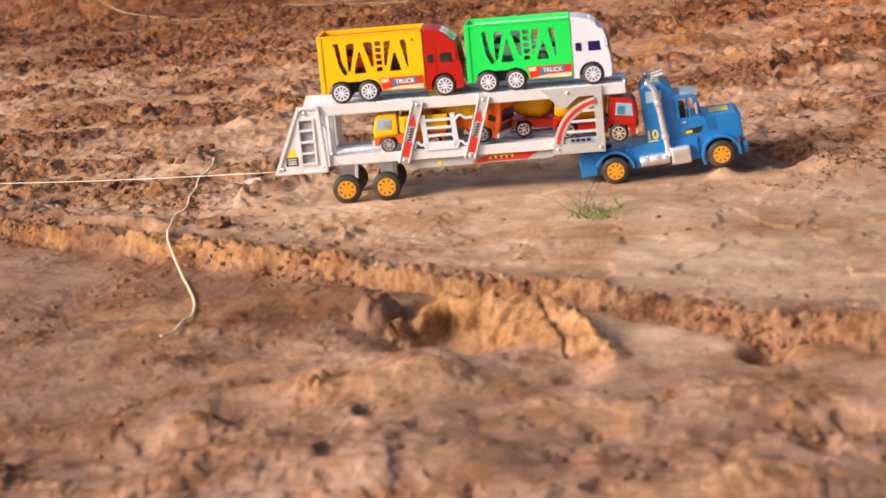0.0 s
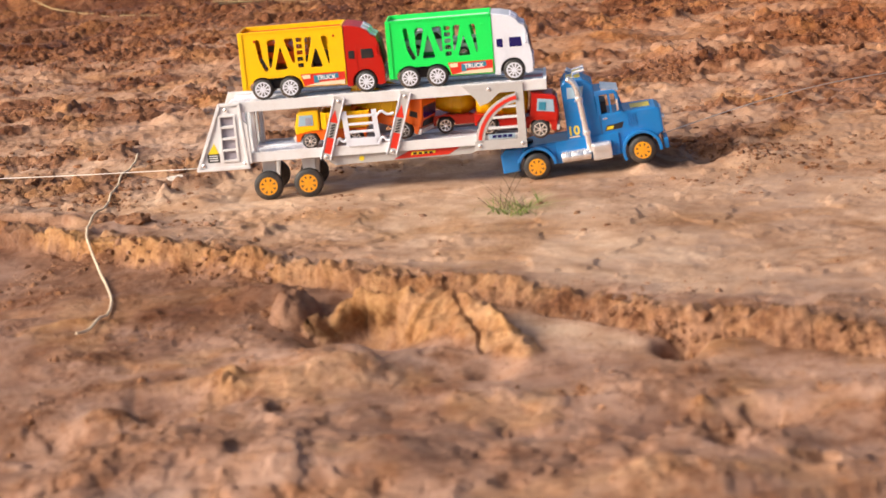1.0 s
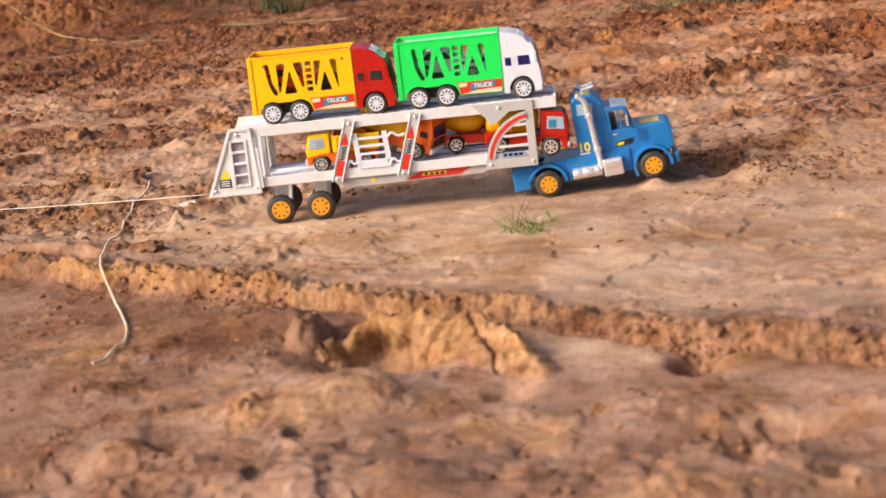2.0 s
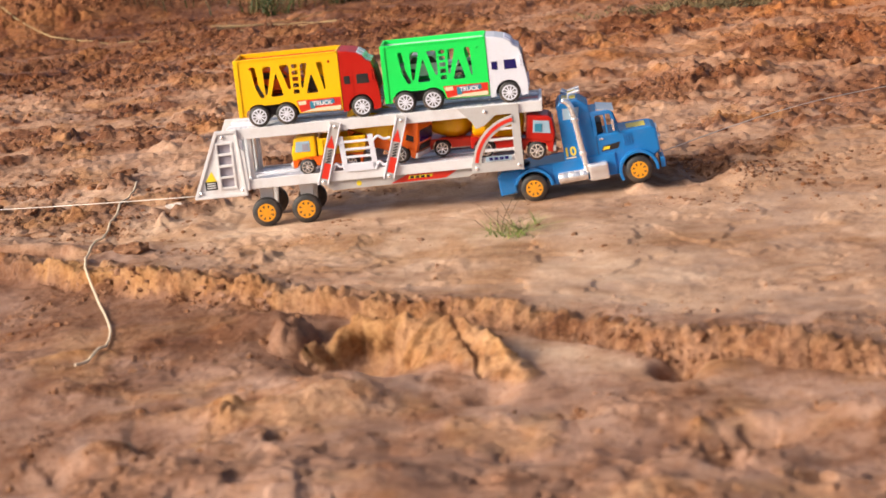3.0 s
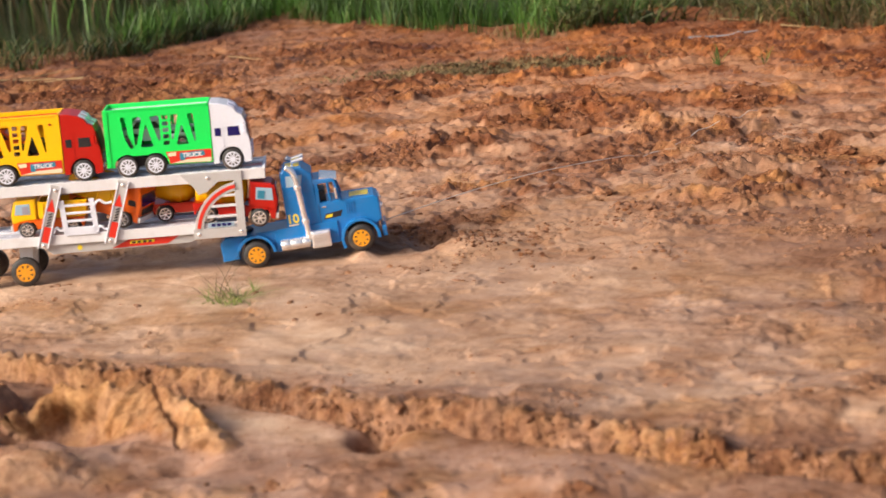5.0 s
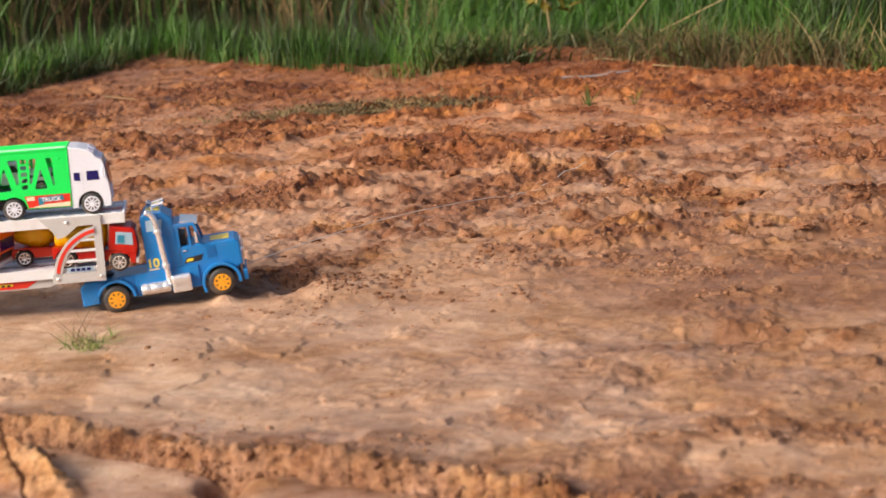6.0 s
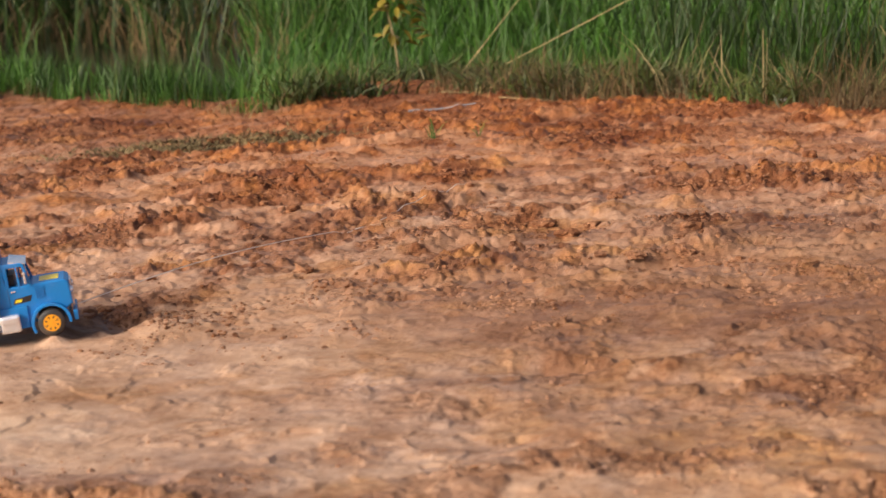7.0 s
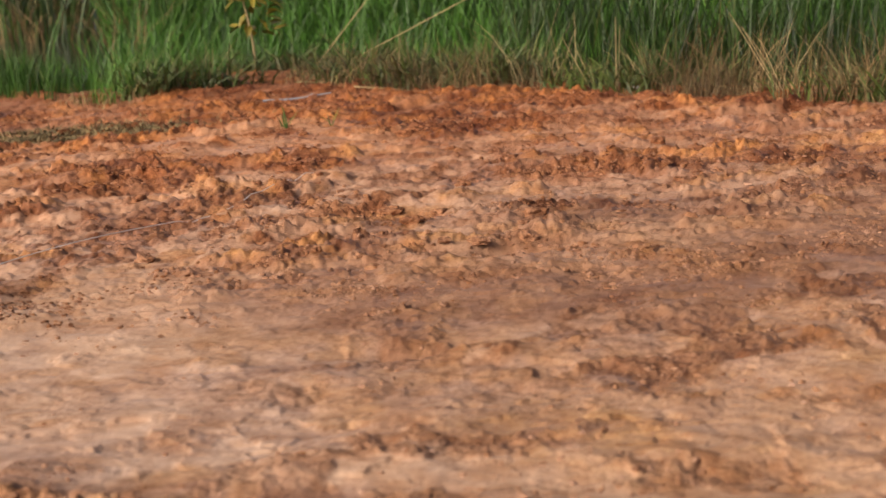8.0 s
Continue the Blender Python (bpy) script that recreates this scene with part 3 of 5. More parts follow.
    wet = np.clip(wet + 0.25 * step01(0.9, 1.4, x + 0.2 * field(x, y, 0.25, 89)) * step01(2.1, 2.5, y) * step01(3.8, 3.0, y), 0, 1)
    wet = np.clip(wet + 0.7 * step01(-0.12, -0.30, x + 0.05 * field(x, y, 0.1, 101)) * np.exp(-((rut + 0.01) / 0.07) ** 2), 0, 1)
    wet = np.clip(wet + (0.45 + 0.3 * far) * step01(0.1, 0.6, field(x, y, 0.22, 82) + 0.5 * field(x, y, 0.08, 83)) * (1 - silt) * step01(5.2, 4.4, y), 0, 1)
    wet = np.clip(wet + 0.75 * step01(0.38, 0.80, x + 0.10 * field(x, y, 0.2, 136) - 0.10 * (y - 2)) * step01(1.92, 2.15, y + 0.06 * field(x, y, 0.2, 137)) * (1 - 0.95 * step01(2.4, 2.9, y)), 0, 1)
    wet = np.clip(wet + 0.28 * step01(0.50, 0.95, x + 0.12 * field(x, y, 0.25, 102)) * step01(2.3, 2.1, y), 0, 1)
    wet = np.clip(wet + 0.55 * step01(0.02, -0.20, x + 0.06 * field(x, y, 0.12, 133)) * step01(2.0, 1.85, y + 0.04 * field(x, y, 0.1, 134)), 0, 1)
    wet = np.clip(wet + 0.45 * ahead * pats, 0, 1)
    wet = np.clip(wet + moist * (0.10 + 0.60 * pats), 0, 1)
    gold = np.clip(gold + 0.75 * ridge * step01(-0.2, 0.4, field(x, y, 0.05, 150)), 0, 1)
    gold = np.clip(gold + 0.40 * step01(0.60, 0.95, x) * step01(1.80, 1.62, y + 0.08 * field(x, y, 0.2, 147)), 0, 1)
    gold = np.clip(gold * (0.7 + 0.3 * step01(-0.2, 0.3, field(x, y, 0.03, 66))) + 0.5 * far * step01(0.35, 0.6, field(x, y, 0.08, 67) + 0.4 * field(x, y, 0.03, 68)) + 0.40 * (1 - far) * step01(0.25, 0.8, field(x, y, 0.10, 85) + 0.5 * field(x, y, 0.035, 86)) + 0.6 * blob(x, y, 0.372, 1.53, 0.022, 0.018, 0), 0, 1)
    return h, crumb, red, gold, np.clip(silt, 0, 1) * (1 - gold), wet * (1 - 0.7 * gold)


def ground_at(x, y):
    return float(ground_parts(np.array([float(x)]), np.array([float(y)]))[0][0])


def build_ground():
    inner = np.linspace(-1, 1, 940)
    verge = np.concatenate((np.linspace(1.006, 1.46, 76), np.geomspace(1.50, 60, 24)))
    s = np.concatenate((-verge[::-1], inner, verge))
    yy = [1.2]
    while yy[-1] < 5.9:
        yy.append(yy[-1] * (1.0017 if yy[-1] < 2.45 else 1.0022))
    y = np.concatenate(([-60, -25, -10, -5, -2.5, -1, -0.2, 0.3], np.linspace(0.5, 1.19, 60), yy, np.geomspace(6.1, 90, 22)))
    grid_s, grid_y = np.meshgrid(s, y)
    yc = np.clip(grid_y, 0.6, 6)
    grid_x = 0.35 + 0.08 * yc + grid_s * (0.22 + 0.397 * yc)
    h, crumb, red, gold, silt, wet = ground_parts(grid_x.ravel(), grid_y.ravel())
    # beyond the worked patch the mud lies even
    reach, deep = np.abs(grid_s.ravel()), grid_y.ravel()
    wild = 0.06 * field(grid_x.ravel(), deep, 0.25, 151) + 0.03 * field(grid_x.ravel(), deep, 0.08, 152)
    worked = step01(1.42, 1.12, reach + wild) * step01(0.60, 1.15, deep + wild) * step01(7.0, 6.2, deep)
    h = worked * h + (1 - worked) * np.where(deep > 6, -0.14, 0.0)
    crumb, red, gold, silt, wet = (worked * a + (1 - worked) * v for a, v in ((crumb, 0.30), (red, 0.35), (gold, 0.0), (silt, 0.25), (wet, 0.15)))
    n, m = len(y), len(s)
    out_x, out_y = (worked * a for a in overhang(grid_x.ravel(), grid_y.ravel(), h))
    co = np.stack((grid_x.ravel() + out_x, grid_y.ravel() + out_y, h), 1).astype(np.float32)
    k = (np.arange(n - 1)[:, None] * m + np.arange(m - 1)[None, :]).ravel()
    quads = np.stack((k, k + 1, k + m + 1, k + m), 1).astype(np.int32)
    me = bpy.data.meshes.new("ground")
    me.vertices.add(len(co)), me.loops.add(quads.size), me.polygons.add(len(quads))
    me.vertices.foreach_set("co", co.ravel())
    me.loops.foreach_set("vertex_index", quads.ravel())
    me.polygons.foreach_set("loop_start", np.arange(0, quads.size, 4, dtype=np.int32))
    me.polygons.foreach_set("use_smooth", np.ones(len(quads), bool))
    me.update(calc_edges=True)
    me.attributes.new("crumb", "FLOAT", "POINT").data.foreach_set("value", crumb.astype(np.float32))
    me.attributes.new("redness", "FLOAT", "POINT").data.foreach_set("value", red.astype(np.float32))
    me.attributes.new("wet", "FLOAT", "POINT").data.foreach_set("value", wet.astype(np.float32))
    me.attributes.new("silt", "FLOAT", "POINT").data.foreach_set("value", silt.astype(np.float32))
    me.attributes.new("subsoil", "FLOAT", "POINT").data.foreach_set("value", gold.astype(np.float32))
    me.materials.append(MUD)
    return tagged(new("ground", me), "rutted red-brown dried mud with crumbs and wheel tracks", "ground", kind="structure")


build_ground()


def build_water():
    m = bpy.data.materials.new("marsh_water")
    t, n, b = nodes_of(m)
    co = n.new("ShaderNodeNewGeometry").outputs["Position"]
    t.links.new(ramp(t, noise_node(t, co, 1.5), [(0.3, (0.012, 0.016, 0.008)), (0.7, (0.03, 0.035, 0.018))]), b.inputs["Base Color"])
    b.inputs["Roughness"].default_value = 0.08
    bump(t, b, noise_node(t, co, 22, 3), 0.15, 0.01)
    bm = bmesh.new()
    bmesh.ops.create_grid(bm, x_segments=8, y_segments=8, size=1)
    for v in bm.verts:
        v.co = Vector((v.co.x * 30, 33.6 + v.co.y * 30, -0.075))
    return tagged(to_object("water", bm, m), "dark still marsh water among the reeds", "water", kind="structure")


build_water()


# ---- wheels ----
def wheel(parent, x, y, z, r, width, rim_material, spokes, face, rim_label):
    """A wheel under a vehicle, with its face towards face (-1 or 1 along y)."""
    w = width / 2
    b = lathe([(-w, r * 0.60), (-w, r * 0.88), (-w * 0.7, r * 0.98), (-w * 0.3, r), (w * 0.3, r), (w * 0.7, r * 0.98), (w, r * 0.88), (w, r * 0.60)], 30)
    hub = part("wheel", b, RUBBER, parent, "black tyre on a moulded rim", True)
    hub.matrix_basis = pose(x, y, z)
    o = face * w
    r = r * (0.86 if rim_material is RIM_YELLOW else 1.0)
    rim = lathe([(o * 0.55, r * 0.73), (o * 0.95, r * 0.73), (o * 1.06, r * 0.70), (o * 1.06, r * 0.60), (o * 0.80, r * 0.56), (o * 0.80, r * 0.22), (o * 1.08, r * 0.20), (o * 1.12, r * 0.05)], 26, bm=None)
    for k in range(spokes):
        a = 2 * math.pi * k / spokes
        c, s = math.cos(a), math.sin(a)
        rim = bar(c * r * 0.12, s * r * 0.12, c * r * 0.62, s * r * 0.62, r * (0.24 if rim_material is RIM_YELLOW else 0.13), o * 0.78, o * 1.04, rim, 0)
    part("rim", rim, rim_material, hub, rim_label)
    return hub


# ---- box trucks ----
def box_truck(m, shell, cab_paint, roof_paint, window_paint, label, grille_and_sheen_paint):
    t = thing("toy_box_truck", m, label, "toy truck", "toy trucks on the upper deck")
    w = 0.0275
    for side in (-1, 1):
        y0, y1 = sorted((side * w, side * (w - 0.0022)))
        outer = [(-0.0230, 0.0125), (-0.0140, 0.0125), *arc(0.0, 0.0125, 0.0150, 168, 60, 8), *arc(0.032, 0.0125, 0.0150, 120, 25, 8), (0.0475, 0.0120), (0.0975, 0.0110), (0.0975, 0.083), (-0.0230, 0.083)]
        holes = [rounded([(-0.0040, 0.0735), (0.0012, 0.0735), (0.0036, 0.0500), (0.0088, 0.0340), (0.0046, 0.0345), (-0.0008, 0.0480)], 0.0030),
                 rounded([(0.0098, 0.0725), (0.0205, 0.0725), (0.0125, 0.0380), (0.0102, 0.0380)], 0.0042),
                 rounded([(0.0245, 0.0640), (0.0165, 0.0350), (0.0315, 0.0350)], 0.0028), rounded([(0.0292, 0.0725), (0.0402, 0.0725), (0.0402, 0.0420), (0.0375, 0.0420)], 0.0026),
                 rounded([(0.0535, 0.0725), (0.0618, 0.0725), (0.0545, 0.0420), (0.0525, 0.0420)], 0.0026), rounded([(0.0652, 0.0600), (0.0575, 0.0350), (0.0720, 0.0350)], 0.0028),
                 rounded([(0.0718, 0.0725), (0.0790, 0.0725), (0.0800, 0.0380), (0.0786, 0.0380)], 0.0030)]
        holes += [rounded([(0.0432, z), (0.0500, z), (0.0500, z + 0.0052), (0.0432, z + 0.0052)], 0.0008) for z in (0.0360, 0.0438, 0.0516, 0.0594, 0.0672)]
        panel = part("side_panel", pierced(outer, holes, y0, y1), shell, t)
        rim_y = sorted((side * (w - 0.0002), side * (w + 0.0009)))
        part("corner_post", box(-0.0232, -0.0180, *rim_y, 0.0130, 0.0825, 0.0004), shell, panel)
        for k in range(4):
            zz = 0.0365 + 0.0038 * k
            part("print_bar", bar(0.0078 - 0.0017 * k, zz, 0.0060 - 0.0017 * k, zz + 0.0034, 0.0028, *sorted((side * (w + 0.0001), side * (w + 0.0004))), None, 0), BLACK, panel)
        part("top_rib", box(-0.0215, 0.096, *sorted((side * (w + 0.0007), side * (w - 0.0004))), 0.0808, 0.0832, 0.0006), shell, panel)
        for xs in (-0.0045, 0.0865):
            part("rivet", lathe([(side * (w + 0.0010), 0.0006), (side * (w + 0.0008), 0.0014), (side * (w - 0.0004), 0.0015)], 12, "Y", (xs, 0, 0.0715)), shell if shell is GREEN else cab_paint, panel)
        ys = side * (w + 0.0003)
        s = slab([(0.0485, 0.0128), (0.0962, 0.0118), (0.0962, 0.0275), (0.0450, 0.0275)], *sorted((ys, side * (w - 0.0003))), 0)
        part("sticker", s, STICKER_RED, panel, "red, teal and cream printed sticker")
        y2 = side * (w + 0.0006)
        part("sticker_patch", slab([(0.0600, 0.0160), (0.0655, 0.0160), (0.0660, 0.0190), (0.0890, 0.0205), (0.0880, 0.0262), (0.0600, 0.0250)], *sorted((y2, ys - side * 0.0001)), 0), STICKER_TEAL, panel)
        part("sticker_patch", slab([(0.0500, 0.0132), (0.0955, 0.0122), (0.0955, 0.0175), (0.0680, 0.0165)], *sorted((y2, ys - side * 0.0001)), 0), STICKER_CREAM, panel)
        part("sticker_patch", slab([(0.0475, 0.0215), (0.0560, 0.0220), (0.0560, 0.0265), (0.0465, 0.0260)], *sorted((y2, ys - side * 0.0001)), 0), STICKER_CREAM, panel)
        lettering("TRUCK", 0.0068, PRINT_WHITE, panel, pose(0.0745, side * (w + 0.0009), 0.0218, 90, 0, 0 if side < 0 else 180), "white printed letters")
        for xw in (0.0, 0.032):
            wheel(t, xw, side * 0.0235, 0.0125, 0.0125, 0.009, WHITE, 10, side, "white spoked rim")
        wheel(t, 0.120, side * 0.0235, 0.0125, 0.0125, 0.009, WHITE, 10, side, "white spoked rim")
    # roof tray with three openings
    roof = None
    for x0, x1 in ((-0.0225, -0.008), (0.004, 0.022), (0.034, 0.052), (0.064, 0.0970)):
        roof = box(x0, x1, -0.0252, 0.0252, 0.0762, 0.0782, 0.0003, roof)
    for y0, y1 in ((-0.0252, -0.010), (0.010, 0.0252)):
        roof = box(-0.0225, 0.0970, y0, y1, 0.0764, 0.0780, 0.0003, roof)
    part("roof", roof, roof_paint, t, "recessed roof panel with three openings")
    part("floor", box(-0.0225, 0.0970, -0.0252, 0.0252, 0.0275, 0.0305, 0.0004), roof_paint, t)
    part("tailgate", box(-0.0228, -0.0206, -0.0254, 0.0254, 0.0305, 0.083, 0.0004), shell, t)
    part("front_wall", box(0.0950, 0.0972, -0.0254, 0.0254, 0.0305, 0.083, 0.0004), shell, t)
    ch = box(-0.012, 0.138, -0.0160, 0.0160, 0.0105, 0.0215, 0.0010)
    for xa in (0.0, 0.032, 0.120):
        ch = lathe([(-0.022, 0.0022), (0.022, 0.0022)], 10, "Y", (xa, 0, 0.0125), ch)
    part("chassis", ch, BLACK, t)
    # cab with an arch for the front wheel and a stepped roof fairing
    outline = [(0.0978, 0.0085), (0.1045, 0.0085), *arc(0.120, 0.0125, 0.0150, 195, -12, 14)[0:], (0.1370, 0.0075), (0.1465, 0.0085), (0.1475, 0.0200), (0.1462, 0.0330),
               (0.1405, 0.0590), (0.1375, 0.0660), (0.1290, 0.0695), (0.1255, 0.0745), (0.1180, 0.0790), (0.1080, 0.0815), (0.0978, 0.0825)]
    cab = part("cab", slab(outline, -0.0268, 0.0268, 0.0026), cab_paint, t, "", True)
    for f in cab.data.polygons:
        f.use_smooth = f.area < 4e-5
    for side in (-1, 1):
        yo = sorted((side * 0.0272, side * 0.0262))
        part("side_window", slab([(0.1165, 0.0410), (0.1325, 0.0410), (0.1310, 0.0525), (0.1165, 0.0525)], *yo, 0.0003), window_paint, cab)
        part("side_window", slab([(0.1020, 0.0420), (0.1090, 0.0410), (0.1090, 0.0515), (0.1020, 0.0515)], *yo, 0.0003), window_paint, cab)
        part("door_seam", box(0.1110, 0.1116, *yo, 0.026, 0.0560, 0), cab_paint, cab)
        part("mirror", box(0.1385, 0.1415, side * 0.0268, side * 0.0315, 0.045, 0.056, 0.0008), cab_paint, cab)
        part("headlight", lathe([(0.1455, 0.0030), (0.1482, 0.0028), (0.1488, 0.0015)], 12, "X", (0, side * 0.019, 0.0165)), CHROME, cab, "round clear headlight")
    b = slab([(0.1470, 0.0345), (0.1478, 0.0345), (0.1424, 0.0590), (0.1412, 0.0590)], -0.0225, 0.0225, 0)
    part("windscreen", b, window_paint, cab, "dark windscreen")
    for k in range(4):
        zz = 0.0135 + 0.0045 * k
        part("grille_bar", box(0.1465, 0.1487, -0.0150, 0.0150, zz, zz + 0.0025, 0.0003), grille_and_sheen_paint, cab)
    # pale strips over the fairing: sky reflection put into colour
    for side in (-1, 1):
        part("fairing_sheen", slab([(0.1195, 0.0793), (0.1262, 0.0752), (0.1300, 0.0700), (0.1378, 0.0668), (0.1376, 0.0660), (0.1290, 0.0690), (0.1180, 0.0785)], *sorted((side * 0.004, side * 0.021)), 0), grille_and_sheen_paint, cab)
    return press(t)


def press(t):
    """Brings a box truck's body to its true height and its cab to its true length; the wheels stay round."""
    for ob in t.children_recursive:
        if ob.name.split(".")[0] in ("wheel", "rim"):
            continue
        if ob.name.startswith("lettering"):
            ob.location.z = 0.0125 + (ob.location.z - 0.0125) * 0.945
            continue
        for v in ob.data.vertices:
            if v.co.z > 0.0125:
                v.co.z = 0.0125 + (v.co.z - 0.0125) * 0.945
            if v.co.x > 0.126:
                v.co.x = 0.126 + (v.co.x - 0.126) * 0.76
    return t


def toy_car(m, paint, label):
    t = thing("toy_car", m, label, "toy car", "toy cars inside the box trucks")
    body = [(-0.024, 0.005), *arc(-0.014, 0.006, 0.0062, 180, 0, 8), *arc(0.014, 0.006, 0.0062, 180, 0, 8), (0.024, 0.005), (0.0245, 0.011), (0.022, 0.0135), (0.010, 0.0150),
            (0.004, 0.0215), (-0.012, 0.0220), (-0.019, 0.0155), (-0.0245, 0.0145)]
    part("body", slab(body, -0.0105, 0.0105, 0.0014), paint, t)
    for side in (-1, 1):
        yo = sorted((side * 0.0108, side * 0.0100))
        part("window", slab([(0.0070, 0.0155), (0.0025, 0.0205), (-0.0030, 0.0207), (-0.0030, 0.0155)], *yo, 0), BLACK, t)
        part("window", slab([(-0.0045, 0.0155), (-0.0045, 0.0207), (-0.0115, 0.0208), (-0.0155, 0.0160)], *yo, 0), BLACK, t)
        for x in (-0.014, 0.014):
            wheel(t, x, side * 0.0085, 0.0056, 0.0056, 0.0045, CHROME, 6, side, "chromed rim")
    return t


# ---- small work trucks on the lower deck ----
def work_truck(m, cab_paint, load_paint, chassis_paint, kind, label):
    t = thing("toy_work_truck", m, label, "toy truck", "small toy trucks on the lower deck")
    w = 0.0165
    under = [(-0.030, 0.0075), (-0.0285, 0.0075), *arc(-0.019, 0.0078, 0.0092, 180, 0, 8), *arc(0.023, 0.0078, 0.0092, 180, 0, 8), (0.036, 0.0070), (0.0365, 0.0150), (-0.031, 0.0170)]
    part("chassis", slab(under, -w, w, 0.0010), chassis_paint, t)
    tall = kind == "high tipper"
    lift = 0.0050 if tall else 0.0
    cab = slab([(0.0135, 0.0150), (0.0365, 0.0145), (0.0372, 0.0220), (0.0340, 0.0345 + lift), (0.0310, 0.0365 + lift), (0.0135, 0.0370 + lift)], -w, w, 0.0018)
    cab = part("cab", cab, cab_paint, t)
    for side in (-1, 1):
        yo = sorted((side * (w + 0.0004), side * (w - 0.0006)))
        if tall:
            part("window", slab([(0.0165, 0.0215), (0.0220, 0.0215), (0.0220, 0.0262), (0.0165, 0.0262)], *yo, 0.0002), BLACK, cab, "small dark side window")
            part("window", slab([(0.0250, 0.0215), (0.0330, 0.0215), (0.0318, 0.0265), (0.0250, 0.0265)], *yo, 0.0002), BLACK, cab, "small dark side window")
        else:
            part("window", slab([(0.0190, 0.0225), (0.0335, 0.0225), (0.0318, 0.0325), (0.0190, 0.0325)], *yo, 0.0002), BLUE_GREY, cab, "pale printed side window")
            part("window_print", slab([(0.0205, 0.0235), (0.0262, 0.0235), (0.0262, 0.0300), (0.0205, 0.0300)], *sorted((side * (w + 0.0007), side * w)), 0), STICKER_TEAL if kind == "tank" else SHADE_GREY, cab)
        for x in (-0.019, 0.023):
            wheel(t, x, side * 0.0148, 0.0078, 0.0078, 0.0058, CHROME, 7, side, "chromed rim")
    part("windscreen", slab([(0.0374, 0.0225), (0.0379, 0.0225), (0.0350, 0.0335), (0.0343, 0.0335)], -0.0135, 0.0135, 0), NAVY, cab, "dark windscreen")
    part("bumper", box(0.0362, 0.0385, -0.0160, 0.0160, 0.0078, 0.0125, 0.0006), SILVER, t)
    part("grille", box(0.0366, 0.0378, -0.0110, 0.0110, 0.0140, 0.0195, 0.0003), BLACK, cab)
    if kind == "tank":
        b = lathe([(-0.0305, 0.004), (-0.0300, 0.0100), (-0.0280, 0.0122), (-0.0250, 0.0128), (0.0060, 0.0128), (0.0095, 0.0120), (0.0115, 0.0095), (0.0120, 0.004)], 26, "X", (0, 0, 0.0275))
        tank = part("tank", b, load_paint, t, "rounded yellow tank", True)
        for x in (-0.020, -0.009, 0.002):
            part("hoop", lathe([(-0.0007, 0.0126), (-0.0007, 0.0133), (0.0007, 0.0133), (0.0007, 0.0126)], 26, "X", (x, 0, 0.0275)), load_paint, tank)
        part("filler_cap", lathe([(0.0385, 0.0030), (0.0405, 0.0030), (0.0412, 0.0015)], 14, "Z", (-0.009, 0, 0)), chassis_paint, tank)
    elif kind == "mixer":
        b = lathe([(-0.0310, 0.0045), (-0.0300, 0.0062), (-0.0200, 0.0105), (-0.0080, 0.0138), (0.0020, 0.0130), (0.0095, 0.0085), (0.0110, 0.0040)], 26, "X", (0, 0, 0.0285))
        drum = part("drum", b, load_paint, t, "tapered mixer drum", True)
        for x, r in ((-0.013, 0.0129), (-0.004, 0.0142)):
            part("drum_band", lathe([(-0.0010, r - 0.0008), (-0.0010, r + 0.0006), (0.0010, r + 0.0006), (0.0010, r - 0.0008)], 26, "X", (x, 0, 0.0285)), load_paint, drum)
        part("chute", slab([(-0.0370, 0.0170), (-0.0290, 0.0270), (-0.0275, 0.0255), (-0.0350, 0.0155)], -0.0040, 0.0040, 0.0005), chassis_paint, t)
    else:
        floor_z = 0.0185
        brim = 0.0045 if tall else 0.0
        side_wall = [(-0.0320, floor_z), (0.0105, floor_z), (0.0115, 0.0335 + brim), (-0.0345, 0.0330 + brim)]
        bed = slab(side_wall, -w, -w + 0.0018, 0.0005)
        bed = slab(side_wall, w - 0.0018, w, 0.0005, bed)
        bed = box(-0.0320, 0.0105, -w, w, floor_z - 0.001, floor_z + 0.0012, 0.0004, bed)
        bed = box(0.0095, 0.0115, -w, w, floor_z, 0.0345 + brim, 0.0004, bed)
        bed = box(-0.0335, -0.0315, -w, w, floor_z, 0.0320 + brim, 0.0004, bed)
        bed = part("tipper_bed", bed, load_paint, t, "ribbed tipper bed")
        for side in (-1, 1):
            for k in range(4):
                x = -0.028 + 0.0115 * k
                part("bed_rib", box(x, x + 0.0018, *sorted((side * (w - 0.0003), side * (w + 0.0008))), floor_z, 0.0330, 0.0002), load_paint, bed)
    return t


# ---- car-carrier trailer ----
TRUCK_X, TRUCK_Y, TRUCK_TURN = -0.1015, 2.3105, 1.2
BASE = pose(TRUCK_X, TRUCK_Y, 0.0020, 0, 0, TRUCK_TURN) @ Matrix.Scale(1.028, 4)


